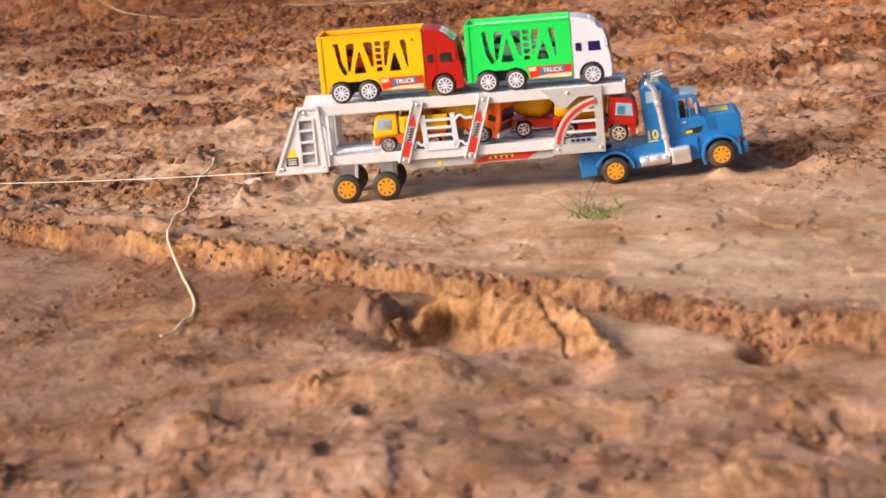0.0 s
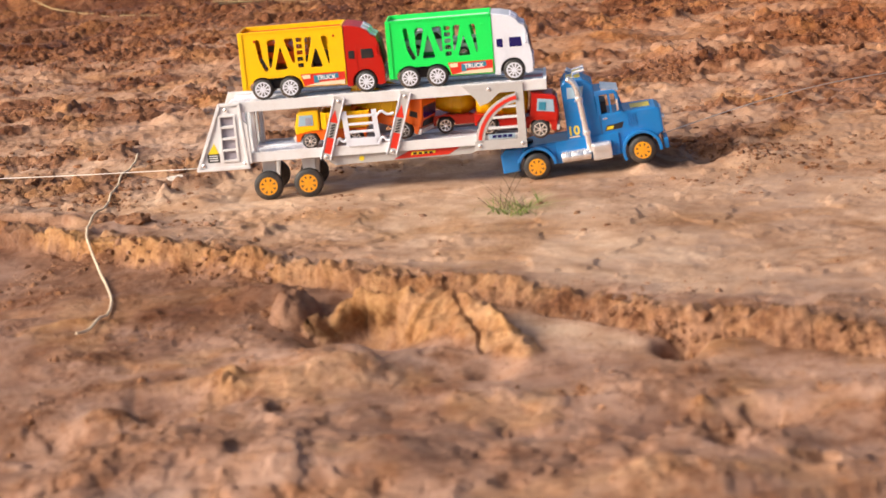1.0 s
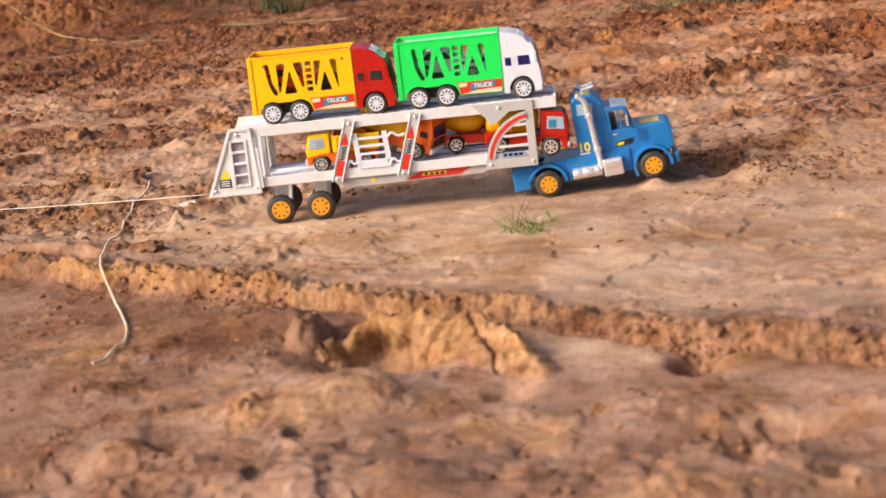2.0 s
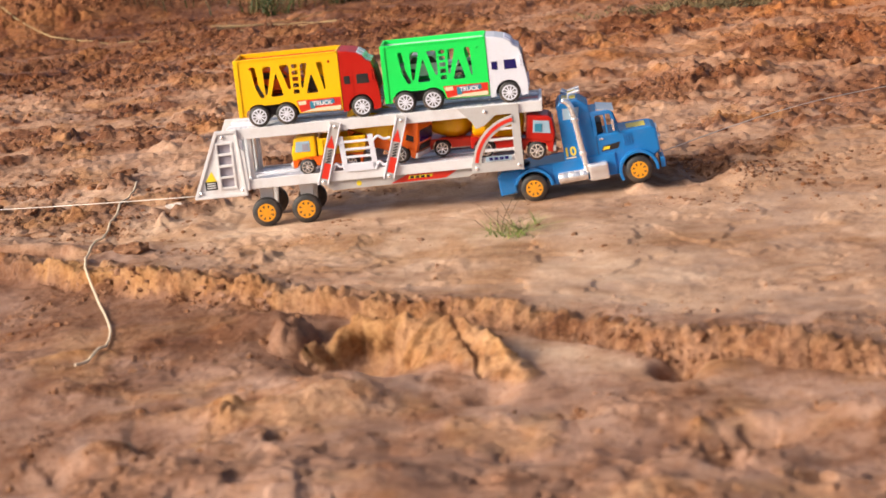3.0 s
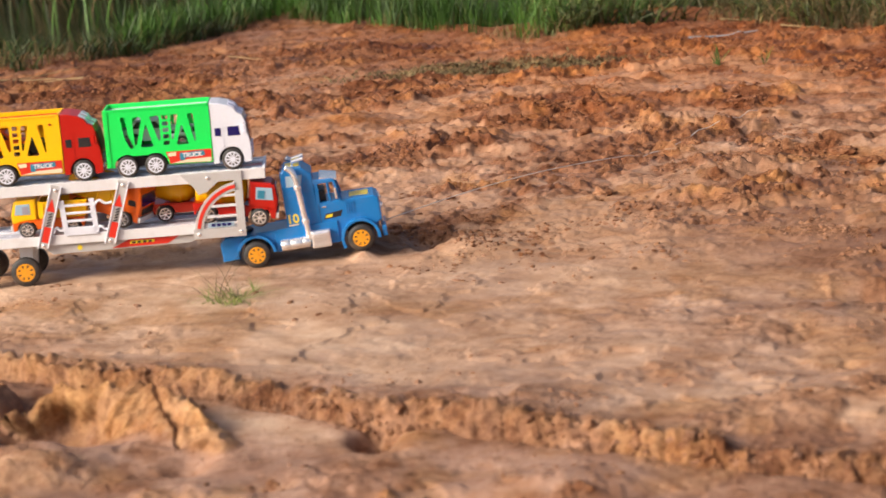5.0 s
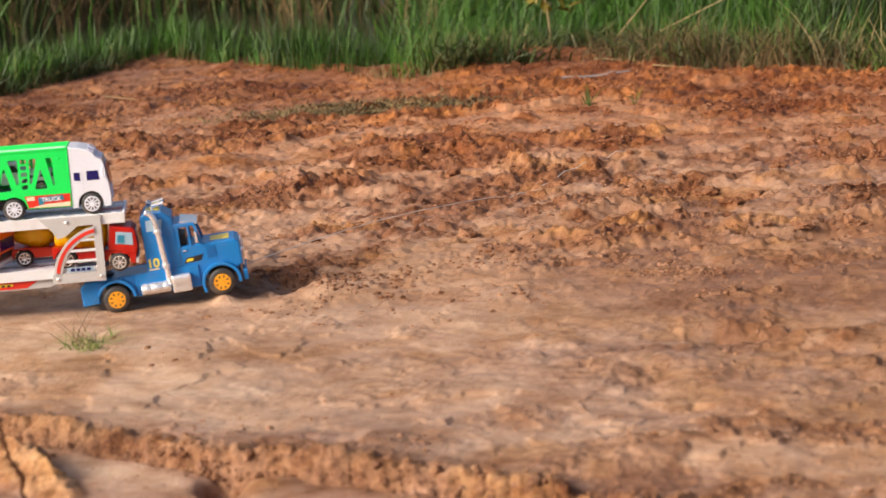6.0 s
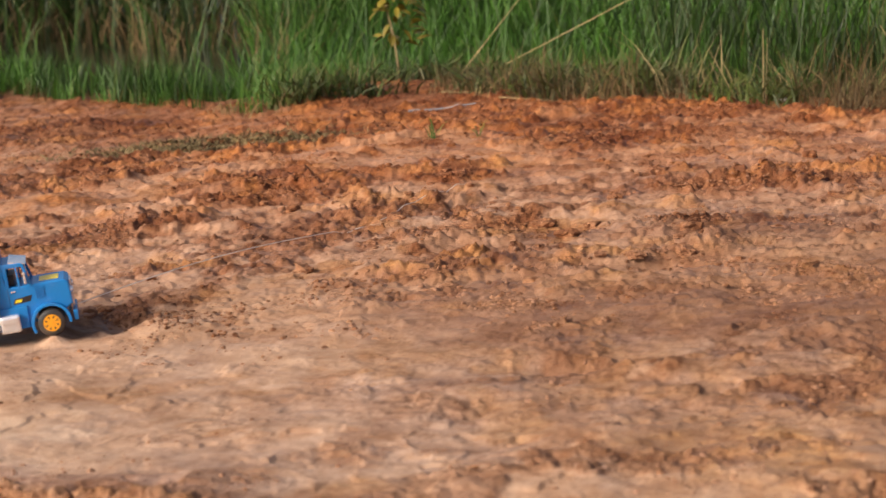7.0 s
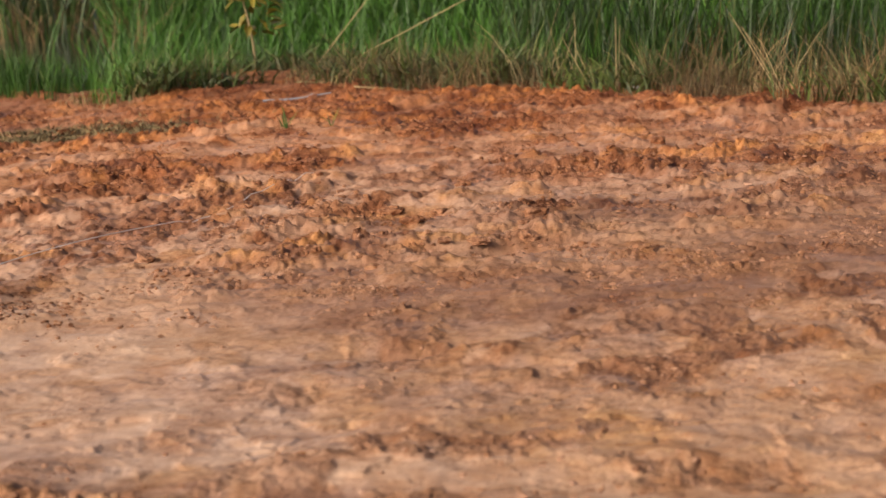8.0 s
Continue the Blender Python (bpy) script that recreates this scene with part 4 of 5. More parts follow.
def car_trailer(m):
    t = thing("toy_car_trailer", m, "silver-grey two-deck toy car-carrier trailer with amber wheels", "toy trailer")
    w = 0.0390
    # upper deck: a plate with raised rims and two tracks
    up = part("upper_deck", box(-0.040, 0.330, -w, w, 0.1085, 0.1125, 0.0008), DECK, t, "pale grey upper deck plate")
    for side in (-1, 1):
        part("deck_rim", box(-0.040, 0.330, *sorted((side * w, side * (w + 0.0022))), 0.1035, 0.1158, 0.0006), SILVER, up)
        part("track", box(-0.036, 0.326, *sorted((side * 0.0150, side * 0.0325)), 0.1125, 0.1145, 0.0005), DECK, up)
        for k in range(24):
            x = -0.026 + 0.0148 * k
            part("track_slot", box(x, x + 0.0062, *sorted((side * 0.0185, side * 0.0290)), 0.1143, 0.1149, 0), SILVER, up)
    part("front_stop", box(0.3275, 0.3305, -w, w, 0.1125, 0.1170, 0.0006), DECK, up)
    part("deck_sticker", box(0.2980, 0.3260, -0.0130, 0.0130, 0.1123, 0.1129, 0), STICKER_RED, up, "red sticker on the deck's front end")
    # lower deck
    low = part("lower_deck", box(-0.020, 0.268, -w, w, 0.0480, 0.0520, 0.0008), DECK, t, "pale grey lower deck plate")
    for side in (-1, 1):
        part("deck_rim", box(-0.020, 0.300, *sorted((side * w, side * (w + 0.0020))), 0.0445, 0.0560, 0.0006), SILVER, low)
        part("track", box(-0.016, 0.262, *sorted((side * 0.0120, side * 0.0345)), 0.0520, 0.0542, 0.0005), DECK, low)
    part("front_beam", box(0.268, 0.300, -0.020, 0.020, 0.0440, 0.0480, 0.0006), SILVER, low)
    keel = slab([(0.060, 0.0480), (0.075, 0.0335), (0.235, 0.0335), (0.262, 0.0480)], -0.026, 0.026, 0.0012)
    keel = part("keel", keel, GREY_CLEAR, t, "sloping grey chassis beam")
    for side in (-1, 1):
        part("skirt", slab([(0.066, 0.0448), (0.080, 0.0330), (0.238, 0.0345), (0.262, 0.0448)], *sorted((side * 0.0335, side * 0.0365)), 0.0006), GREY_CLEAR, keel)
        part("sticker", slab([(0.148, 0.0350), (0.212, 0.0360), (0.226, 0.0440), (0.168, 0.0440)], *sorted((side * 0.0364, side * 0.0370)), 0), STICKER_RED, keel, "red and yellow printed sticker")
        part("sticker_bar", slab([(0.168, 0.0385), (0.196, 0.0390), (0.197, 0.0420), (0.170, 0.0420)], *sorted((side * 0.0369, side * 0.0373)), 0), STICKER_YELLOW, keel)
        for k in range(4):
            part("sticker_bar", box(0.171 + 0.0062 * k, 0.1750 + 0.0062 * k, *sorted((side * 0.0372, side * 0.0376)), 0.0390, 0.0412, 0), BLACK, keel)
        part("maker_mark", lathe([(side * 0.0364, 0.0030), (side * 0.0369, 0.0030)], 16, "Y", (0.111, 0, 0.0390)), STICKER_YELLOW, keel, "faint yellow round mark")
    # side frames
    for side in (-1, 1):
        y0, y1 = sorted((side * (w + 0.0016), side * (w + 0.0046)))
        # rear plate with its ladder of four windows
        edge = [(-0.0805, 0.0385), (-0.0180, 0.0385), (-0.0230, 0.1160), (-0.0475, 0.1160)]
        gaps = [[(-0.0470, z), (-0.0325, z), (-0.0325, z + 0.0103), (-0.0470, z + 0.0103)] for z in (0.0502, 0.0628, 0.0764, 0.0898)]
        rear = part("rear_frame", pierced(edge, [rounded(g, 0.0010) for g in gaps], *sorted((side * (w + 0.0016), side * (w + 0.0038)))), SILVER, t, "pale grey rear side plate with a ladder")
        rim = sorted((side * (w + 0.0030), side * (w + 0.0058)))
        part("plate_rim", bar(-0.0790, 0.0390, -0.0465, 0.1155, 0.0038, *rim), SILVER, rear)
        part("plate_rim", bar(-0.0200, 0.0390, -0.0245, 0.1155, 0.0030, *rim), SILVER, rear)
        part("plate_rim", box(-0.0800, -0.0185, *rim, 0.0382, 0.0412, 0.0004), SILVER, rear)
        part("plate_rim", box(-0.0480, -0.0235, *rim, 0.1125, 0.1158, 0.0004), SILVER, rear)
        yl = sorted((side * (w + 0.0034), side * (w + 0.0052)))
        for xa in (-0.0487, -0.0308):
            part("ladder_rail", box(xa - 0.0014, xa + 0.0014, *yl, 0.0475, 0.1025, 0.0004), SILVER, rear)
        for zz in (0.0488, 0.0616, 0.0747, 0.0882, 0.1012):
            part("rung", box(-0.0480, -0.0315, *yl, zz - 0.0012, zz + 0.0012, 0.0004), SILVER, rear)
        part("ladder_back", box(-0.0490, -0.0305, *sorted((side * (w + 0.0004), side * (w + 0.0014))), 0.0480, 0.1020, 0), SHADE_GREY, rear, "grey panel behind the ladder windows")
        part("side_post", slab([(-0.0195, 0.0440), (-0.0150, 0.0440), (-0.0165, 0.0900), (-0.0215, 0.0950)], *sorted((side * (w + 0.0010), side * (w + 0.0050))), 0.0006), SILVER, rear)
        part("label_plate", box(-0.0665, -0.0525, *sorted((side * (w + 0.0035), side * (w + 0.0041))), 0.0480, 0.0580, 0), BLACK, rear, "black label with unreadable print")
        part("label_tip", slab([(-0.0660, 0.0580), (-0.0530, 0.0580), (-0.0575, 0.0700)], *sorted((side * (w + 0.0035), side * (w + 0.0041))), 0), STICKER_YELLOW, rear)
        for zz in (0.0500, 0.0526, 0.0552):
            part("print_bar", box(-0.0645, -0.0545, *sorted((side * (w + 0.0040), side * (w + 0.0044))), zz, zz + 0.0010, 0), PRINT_WHITE, rear)
        for xs, zs in ((-0.0720, 0.0450), (-0.0235, 0.0450), (-0.0400, 0.1085)):
            part("screw", lathe([(side * (w + 0.0044), 0.0021), (side * (w + 0.0055), 0.0019), (side * (w + 0.0060), 0.0010)], 12, "Y", (xs, 0, zs)), CHROME, rear)
        # slanted posts with red prints
        for x in (0.0700, 0.1466):
            post = part("post", bar(x, 0.0420, x + 0.0225, 0.1130, 0.0130, y0, y1, None, 0.0006), GREY_CLEAR, t, "slanted grey post with a red print")
            for off in (-0.0058, 0.0058):
                part("post_rim", bar(x + off, 0.0425, x + off + 0.0222, 0.1120, 0.0016, *sorted((side * (w + 0.0044), side * (w + 0.0056)))), WHITE, post)
            part("print", bar(x + 0.0026, 0.0490, x + 0.0082, 0.0665, 0.0080, *sorted((side * (w + 0.0045), side * (w + 0.0050))), None, 0), STICKER_RED, post)
            part("print_tip", slab([(x + 0.0085, 0.0855), (x + 0.0178, 0.0830), (x + 0.0165, 0.0990)], *sorted((side * (w + 0.0045), side * (w + 0.0050))), 0), STICKER_RED, post)
            for k in range(5):
                zz = 0.0680 + 0.0032 * k
                part("print_bar", bar(x + 0.0062 + 0.0010 * k, zz, x + 0.0112 + 0.0010 * k, zz + 0.0012, 0.0016, *sorted((side * (w + 0.0049), side * (w + 0.0053))), None, 0), BLACK, post)
            for zs, xo in ((0.0455, 0.0010), (0.1085, 0.0212)):
                part("screw", lathe([(side * (w + 0.0044), 0.0024), (side * (w + 0.0056), 0.0021), (side * (w + 0.0061), 0.0010)], 12, "Y", (x + xo, 0, zs)), CHROME, post)
        # side gate between the posts
        yg = sorted((side * (w + 0.0010), side * (w + 0.0036)))
        b = bar(0.0985, 0.0560, 0.0955, 0.0960, 0.0060, *yg)
        b = bar(0.1330, 0.0560, 0.1300, 0.0960, 0.0060, *yg, b)
        b = box(0.0970, 0.1345, *yg, 0.0545, 0.0640, 0.0004, b)
        gate = part("side_gate", b, WHITE, t, "small white ladder gate")
        for zz in (0.0700, 0.0790, 0.0880):
            part("rung", box(0.0970, 0.1320, *yg, zz, zz + 0.0028, 0.0003), WHITE, gate)
        for xa, xb, za in ((0.0835, 0.0960, 0.0620), (0.0890, 0.0960, 0.0880), (0.1325, 0.1480, 0.0600), (0.1310, 0.1530, 0.0900)):
            pts = smooth_line([(xa, side * (w + 0.0026), za - 0.004), ((xa * 2 + xb) / 3, side * (w + 0.0026), za + 0.003), ((xa + xb * 2) / 3, side * (w + 0.0026), za - 0.001), (xb, side * (w + 0.0026), za)], 5)
            part("gate_arm", tube(pts, 0.0015, 8), WHITE, gate)
        # front arch
        b = box(0.2430, 0.3030, y0, y1, 0.0385, 0.0500, 0.0005)
        b = box(0.2935, 0.3030, y0, y1, 0.0490, 0.1150, 0.0005, b)
        b = slab([(0.2330, 0.1150), (0.2940, 0.1150), (0.2940, 0.1040), (0.2760, 0.1040), (0.2620, 0.0930), (0.2520, 0.0900), (0.2480, 0.0985)], y0, y1, 0.0004, b)
        b = slab([*arc(0.3040, 0.0430, 0.0600, 175, 96, 12), *arc(0.3040, 0.0430, 0.0500, 96, 175, 12)], y0, y1, 0.0003, b)
        arch = part("front_frame", b, GREY_CLEAR, t, "smoky grey arched front side frame")
        part("arch_stripe", slab([*arc(0.3040, 0.0430, 0.0572, 172, 100, 12), *arc(0.3040, 0.0430, 0.0532, 100, 172, 12)], *sorted((side * (w + 0.0045), side * (w + 0.0050))), 0), STICKER_RED, arch, "red curved stripe")
        for zz, xa in ((0.0620, 0.2600), (0.0740, 0.2660), (0.0860, 0.2730)):
            part("rung", box(xa, 0.2945, y0, y1, zz, zz + 0.0028, 0.0003), SILVER, arch)
        part("plate_bar", box(0.2600, 0.2900, *sorted((side * (w + 0.0044), side * (w + 0.0048))), 0.0510, 0.0565, 0), BLUE_GREY, arch)
        for k in range(4):
            part("print_bar", box(0.2640 + 0.0060 * k, 0.2685 + 0.0060 * k, *sorted((side * (w + 0.0047), side * (w + 0.0051))), 0.0522, 0.0555, 0), NAVY, arch)
        for xs, zs in ((0.2490, 0.0440), (0.2980, 0.0440), (0.2640, 0.1090)):
            part("screw", lathe([(side * (w + 0.0044), 0.0024), (side * (w + 0.0056), 0.0021), (side * (w + 0.0061), 0.0010)], 12, "Y", (xs, 0, zs)), CHROME, arch)
        # axle hangers
        for x in (0.0, 0.0467):
            part("axle_hanger", slab([(x - 0.008, 0.0480), (x + 0.010, 0.0480), (x + 0.007, 0.0130), (x - 0.005, 0.0130)], *sorted((side * 0.0190, side * 0.0250)), 0.0008), SILVER, t)
            wheel(t, x, side * 0.0335, 0.0147, 0.0172, 0.0110, RIM_YELLOW, 8, side, "amber spoked rim")
    for x in (0.0, 0.0467):
        part("axle", lathe([(-0.034, 0.0022), (0.034, 0.0022)], 12, "Y", (x, 0, 0.0147)), CHROME, t)
    for side in (-1, 1):
        part("rear_pillar", box(-0.0130, -0.0085, *sorted((side * 0.0290, side * 0.0380)), 0.0520, 0.1085, 0.0005), SILVER, t)
    part("rear_bulkhead", box(-0.0200, -0.0180, 0.0060, 0.0375, 0.0520, 0.1085, 0.0004), BLUE_GREY, t, "clear grey plastic panel")
    part("kingpin", lathe([(0.0395, 0.006), (0.0450, 0.006)], 14, "Z", (0.290, 0, 0)), BLACK, t)
    return t


# ---- tractor unit ----
def tractor(m):
    t = thing("toy_tractor_unit", m, "glossy blue toy semi tractor with chrome exhausts and amber wheels", "toy truck")
    w = 0.0320
    outline = [(-0.0400, 0.0120), (-0.0405, 0.0340), (-0.0340, 0.0395), (0.0400, 0.0395), (0.0405, 0.1030), (0.0460, 0.1085), (0.0660, 0.1075), (0.0770, 0.0990), (0.0785, 0.0630),
               (0.1060, 0.0630), (0.1440, 0.0620), (0.1490, 0.0590), (0.1500, 0.0330), *arc(0.1225, 0.0160, 0.0200, 30, 190, 14), (0.0985, 0.0135), (0.0300, 0.0135), *arc(0, 0.0160, 0.0200, -5, 190, 16), (-0.0215, 0.0120)]
    body = part("body", slab(outline, -0.0290, 0.0290, 0.0022), BLUE, t)
    for f in body.data.polygons:
        f.use_smooth = f.area < 3e-5
    for side in (-1, 1):
        # wheel arches
        y0, y1 = sorted((side * 0.0285, side * 0.0375))
        part("fender", slab([*arc(0.1225, 0.0160, 0.0232, 205, -8, 18), *arc(0.1225, 0.0160, 0.0196, -8, 205, 18)], y0, y1, 0.0008), BLUE, body)
        part("fender", slab([*arc(0, 0.0160, 0.0232, 160, 0, 16), *arc(0, 0.0160, 0.0196, 0, 160, 16)], y0, y1, 0.0008), BLUE, body)
        part("skirt", box(0.024, 0.098, *sorted((side * 0.0285, side * 0.0310)), 0.0140, 0.0400, 0.0008), BLUE, body)
        # cab pillars, so that the windows are open
        for xa, za, xb, zb, wd in ((0.0800, 0.0620, 0.0800, 0.0860, 0.004), (0.0935, 0.0620, 0.0930, 0.0860, 0.0022), (0.1065, 0.0620, 0.1005, 0.0865, 0.0030)):
            part("pillar", bar(xa, za, xb, zb, wd, *sorted((side * 0.0262, side * 0.0290))), BLUE, body)
        part("door_line", box(0.0795, 0.0800, *sorted((side * 0.0289, side * 0.0294)), 0.026, 0.0620, 0), BLACK, body)
        part("door_handle", box(0.0830, 0.0880, *sorted((side * 0.0289, side * 0.0302)), 0.0570, 0.0585, 0.0003), CHROME, body)
        part("sleeper_panel", slab([(0.0460, 0.0870), (0.0630, 0.0870), (0.0660, 0.0990), (0.0470, 0.1000)], *sorted((side * 0.0289, side * 0.0294)), 0), BLUE_GREY, body, "pale sleeper window sticker")
        for k in range(4):
            part("hood_louvre", box(0.1100 + 0.0028 * k, 0.1115 + 0.0028 * k, *sorted((side * 0.0289, side * 0.0300)), 0.0460, 0.0590, 0.0002), BLUE, body)
        lettering("10", 0.0145, STICKER_YELLOW, body, pose(0.0475, side * 0.0293, 0.0490, 90, 0, 0 if side < 0 else 180), "yellow printed number")
        part("print_bar", box(0.0420, 0.0535, *sorted((side * 0.0289, side * 0.0293)), 0.0415, 0.0430, 0), STICKER_CREAM, body)
        part("door_decal", slab([(0.0830, 0.0430), (0.1030, 0.0440), (0.1060, 0.0510), (0.0960, 0.0500), (0.0860, 0.0490)], *sorted((side * 0.0289, side * 0.0293)), 0), BLACK, body, "black and yellow door decal")
        part("door_decal_bar", slab([(0.0850, 0.0445), (0.0930, 0.0448), (0.0940, 0.0480), (0.0870, 0.0478)], *sorted((side * 0.0292, side * 0.0296)), 0), STICKER_YELLOW, body)
        # chrome stack, tank and step
        yy = side * 0.0355
        stack = tube(smooth_line([(0.0640, yy, 0.0240), (0.0622, yy, 0.0450), (0.0602, yy, 0.0720), (0.0582, yy, 0.0960), (0.0550, yy, 0.1060), (0.0485, yy, 0.1115)], 6), 0.0036, 14)
        stack = part("exhaust_pipe", stack, CHROME, t, "chrome exhaust stack", True)
        for zz, xx in ((0.0460, 0.0622), (0.0860, 0.0591)):
            part("collar", lathe([(zz - 0.0028, 0.0042), (zz - 0.0018, 0.0050), (zz + 0.0018, 0.0050), (zz + 0.0028, 0.0042)], 16, "Z", (xx, yy, 0)), CHROME, stack)
        tank = lathe([(0.0290, 0.0030), (0.0296, 0.0060), (0.0310, 0.0068), (0.0400, 0.0068), (0.0404, 0.0066), (0.0412, 0.0066), (0.0416, 0.0068), (0.0540, 0.0068), (0.0544, 0.0066), (0.0552, 0.0066), (0.0556, 0.0068), (0.0620, 0.0068), (0.0634, 0.0060), (0.0640, 0.0030)], 20, "X", (0, side * 0.0345, 0.0215))
        part("fuel_tank", tank, CHROME, t, "chrome fuel tank", True)
        step = part("step_box", box(0.0650, 0.0880, *sorted((side * 0.0300, side * 0.0400)), 0.0125, 0.0330, 0.0026), CHROME, t, "chrome step box")
        part("step_tread", box(0.0672, 0.0858, *sorted((side * 0.0398, side * 0.0412)), 0.0235, 0.0300, 0.0010), CHROME, step)
        for x in (0.0, 0.1225):
            wheel(t, x, side * 0.0335, 0.0160, 0.0160, 0.0105, RIM_YELLOW, 8, side, "amber spoked rim")
        part("horn", tube([(0.0560, side * 0.012, 0.1080), (0.0565, side * 0.012, 0.1130), (0.0700, side * 0.012, 0.1150)], 0.0016, 10, None, 1.7), CHROME, body, "chrome air horn")
        part("headlight", lathe([(0.1495, 0.0038), (0.1525, 0.0036), (0.1532, 0.0018)], 14, "X", (0, side * 0.021, 0.0480)), CHROME, body, "round headlight")
        part("mirror", box(0.1000, 0.1025, *sorted((side * 0.0300, side * 0.0350)), 0.0660, 0.0790, 0.0006), CHROME, body)
    part("cab_roof", slab([(0.0770, 0.0850), (0.1030, 0.0850), (0.1010, 0.0885), (0.0970, 0.0898), (0.0770, 0.0905)], -0.0290, 0.0290, 0.0012), BLUE, body)
    part("sun_visor", slab([(0.0850, 0.0905), (0.1045, 0.0868), (0.1050, 0.0880), (0.0855, 0.0925)], -0.0270, 0.0270, 0.0003), CHROME, body, "chrome sun visor")
    part("roof_sticker", box(0.0480, 0.0640, -0.012, 0.012, 0.1078, 0.1088, 0), STICKER_YELLOW, body)
    part("hood_sticker", box(0.1160, 0.1380, -0.013, 0.013, 0.0622, 0.0630, 0), STICKER_YELLOW, body, "yellow hood sticker")
    part("seat", box(0.0810, 0.0890, -0.020, 0.020, 0.0630, 0.0760, 0.0015), BLACK, body)
    grille = part("grille", box(0.1492, 0.1512, -0.0150, 0.0150, 0.0270, 0.0580, 0.0006), CHROME, body)
    for k in range(5):
        part("grille_slot", box(0.1510, 0.1516, -0.0130, 0.0130, 0.0300 + 0.0054 * k, 0.0328 + 0.0054 * k, 0), BLACK, grille)
    part("bumper", box(0.1480, 0.1535, -0.0330, 0.0330, 0.0130, 0.0250, 0.0015), BLUE, t)
    for x in (0.0, 0.1225):
        part("axle", lathe([(-0.033, 0.0022), (0.033, 0.0022)], 12, "Y", (x, 0, 0.0160)), BLACK, t)
    part("fifth_wheel", lathe([(0.0390, 0.013), (0.0420, 0.013), (0.0425, 0.011)], 20, "Z", (-0.014, 0, 0)), BLACK, t)
    return t


car_trailer(BASE)
TRACTOR = BASE @ pose(0.3140, 0, -0.0026, 0, -4.9, 0)
tractor(TRACTOR)
box_truck(BASE @ pose(0.0046, -0.006, 0.1146), YELLOW, RED, RED_PANEL, BLACK, "yellow lattice-sided toy box truck with a red cab", LILAC)
box_truck(BASE @ pose(0.1746, -0.006, 0.1146), GREEN, WHITE, WHITE, NAVY, "bright green lattice-sided toy box truck with a white cab", LILAC)
toy_car(BASE @ pose(0.0740, -0.012, 0.1432), BLACK, "small black toy car inside the yellow truck's box")
# added body; its orange stands in for the box's lit inner wall
toy_car(BASE @ pose(0.0300, 0.002, 0.1432) @ Matrix.Scale(1.5, 4), ORANGE, "orange toy car added to fill the yellow box's bright interior")
toy_car(BASE @ pose(0.2050, 0.002, 0.1432) @ Matrix.Scale(1.55, 4), WHITE, "white toy car inside the green truck's box")
toy_car(BASE @ pose(0.2520, -0.006, 0.1432, 0, 0, 8) @ Matrix.Scale(1.1, 4), LILAC, "small pale toy car with dark wheels inside the green box")
work_truck(BASE @ pose(0.0820, -0.0160, 0.0542, 0, 0, 180) @ Matrix.Scale(1.22, 4), YELLOW, YELLOW, ORANGE, "tipper", "yellow and orange toy tipper truck with chromed rims")
work_truck(BASE @ pose(0.1400, 0.0020, 0.0650, 0, 16, -20) @ Matrix.Scale(1.32, 4), ORANGE, YELLOW, ORANGE, "high tipper", "larger orange toy tipper truck pitched nose-down with a yellow bed")
work_truck(BASE @ pose(0.2330, 0.0190, 0.0542) @ Matrix.Scale(1.25, 4), RED_PANEL, YELLOW, RED_PANEL, "mixer", "red toy mixer truck with a yellow drum")
work_truck(BASE @ pose(0.2855, -0.0150, 0.0508, 0, 7.5, 0) @ Matrix.Scale(1.42, 4), RED, YELLOW, RED, "tank", "red toy tanker with a rounded yellow tank")


# ---- cords and litter on the ground ----
def on_ground(points, lift=0.0):
    return [(x, y, ground_at(x, y) + lift) for x, y in points]


cord = smooth_line(on_ground([(-0.330, 2.600), (-0.323, 2.539), (-0.315, 2.418), (-0.296, 2.264), (-0.286, 2.150), (-0.267, 2.040), (-0.252, 1.988), (-0.222, 1.910), (-0.200, 1.845), (-0.188, 1.800), (-0.184, 1.762), (-0.186, 1.728), (-0.196, 1.690)], 0.0), 10)
# stiff twine, it bridges from one bump to the next
bumps = [(p, max(ground_at(p.x + a, p.y) for a in (-0.004, 0, 0.004)) + 0.0022) for p in cord]
cord = [(p.x, p.y, max(z - 0.23 * math.hypot(q.x - p.x, q.y - p.y) for q, z in bumps)) for p in cord]
cord = [cord[0]] + [tuple((a + 2 * b + c) / 4 for a, b, c in zip(*three)) for three in zip(cord, cord[1:], cord[2:])] + [cord[-1]]
tagged(to_object("twine", tube(cord, 0.0013, 8), TWINE, True), "loose pale twine lying across the rut", "string")
rear_hook = BASE @ Vector((-0.078, -0.040, 0.0420))
tagged(to_object("tow_string", tube([rear_hook + (Vector((-1.10, 2.70, ground_at(-1.10, 2.70) + 0.002)) - rear_hook) * (k / 24) + Vector((0, 0, -0.012 * math.sin(math.pi * k / 24))) for k in range(25)], 0.0005, 6), STRING, True),
       "thin pale string tied to the trailer's tail", "string")
nose = TRACTOR @ Vector((0.1530, 0, 0.0250))
tail = Vector((0.742, 2.833, ground_at(0.742, 2.833) + 0.003))
slack = [(0.742 + 0.022 * k, 2.833 + 0.030 * k + 0.004 * math.sin(k * 0.9)) for k in range(1, 13)]
tagged(to_object("tow_string", tube([nose + (tail - nose) * (k / 24) + Vector((0, 0, 0.010 * math.sin(math.pi * k / 24))) for k in range(25)] + [Vector((x, y, ground_at(x, y) + 0.003)) for x, y in slack], 0.0006, 6), STRING, True),
       "thin pale string tied to the blue tractor's nose", "string")


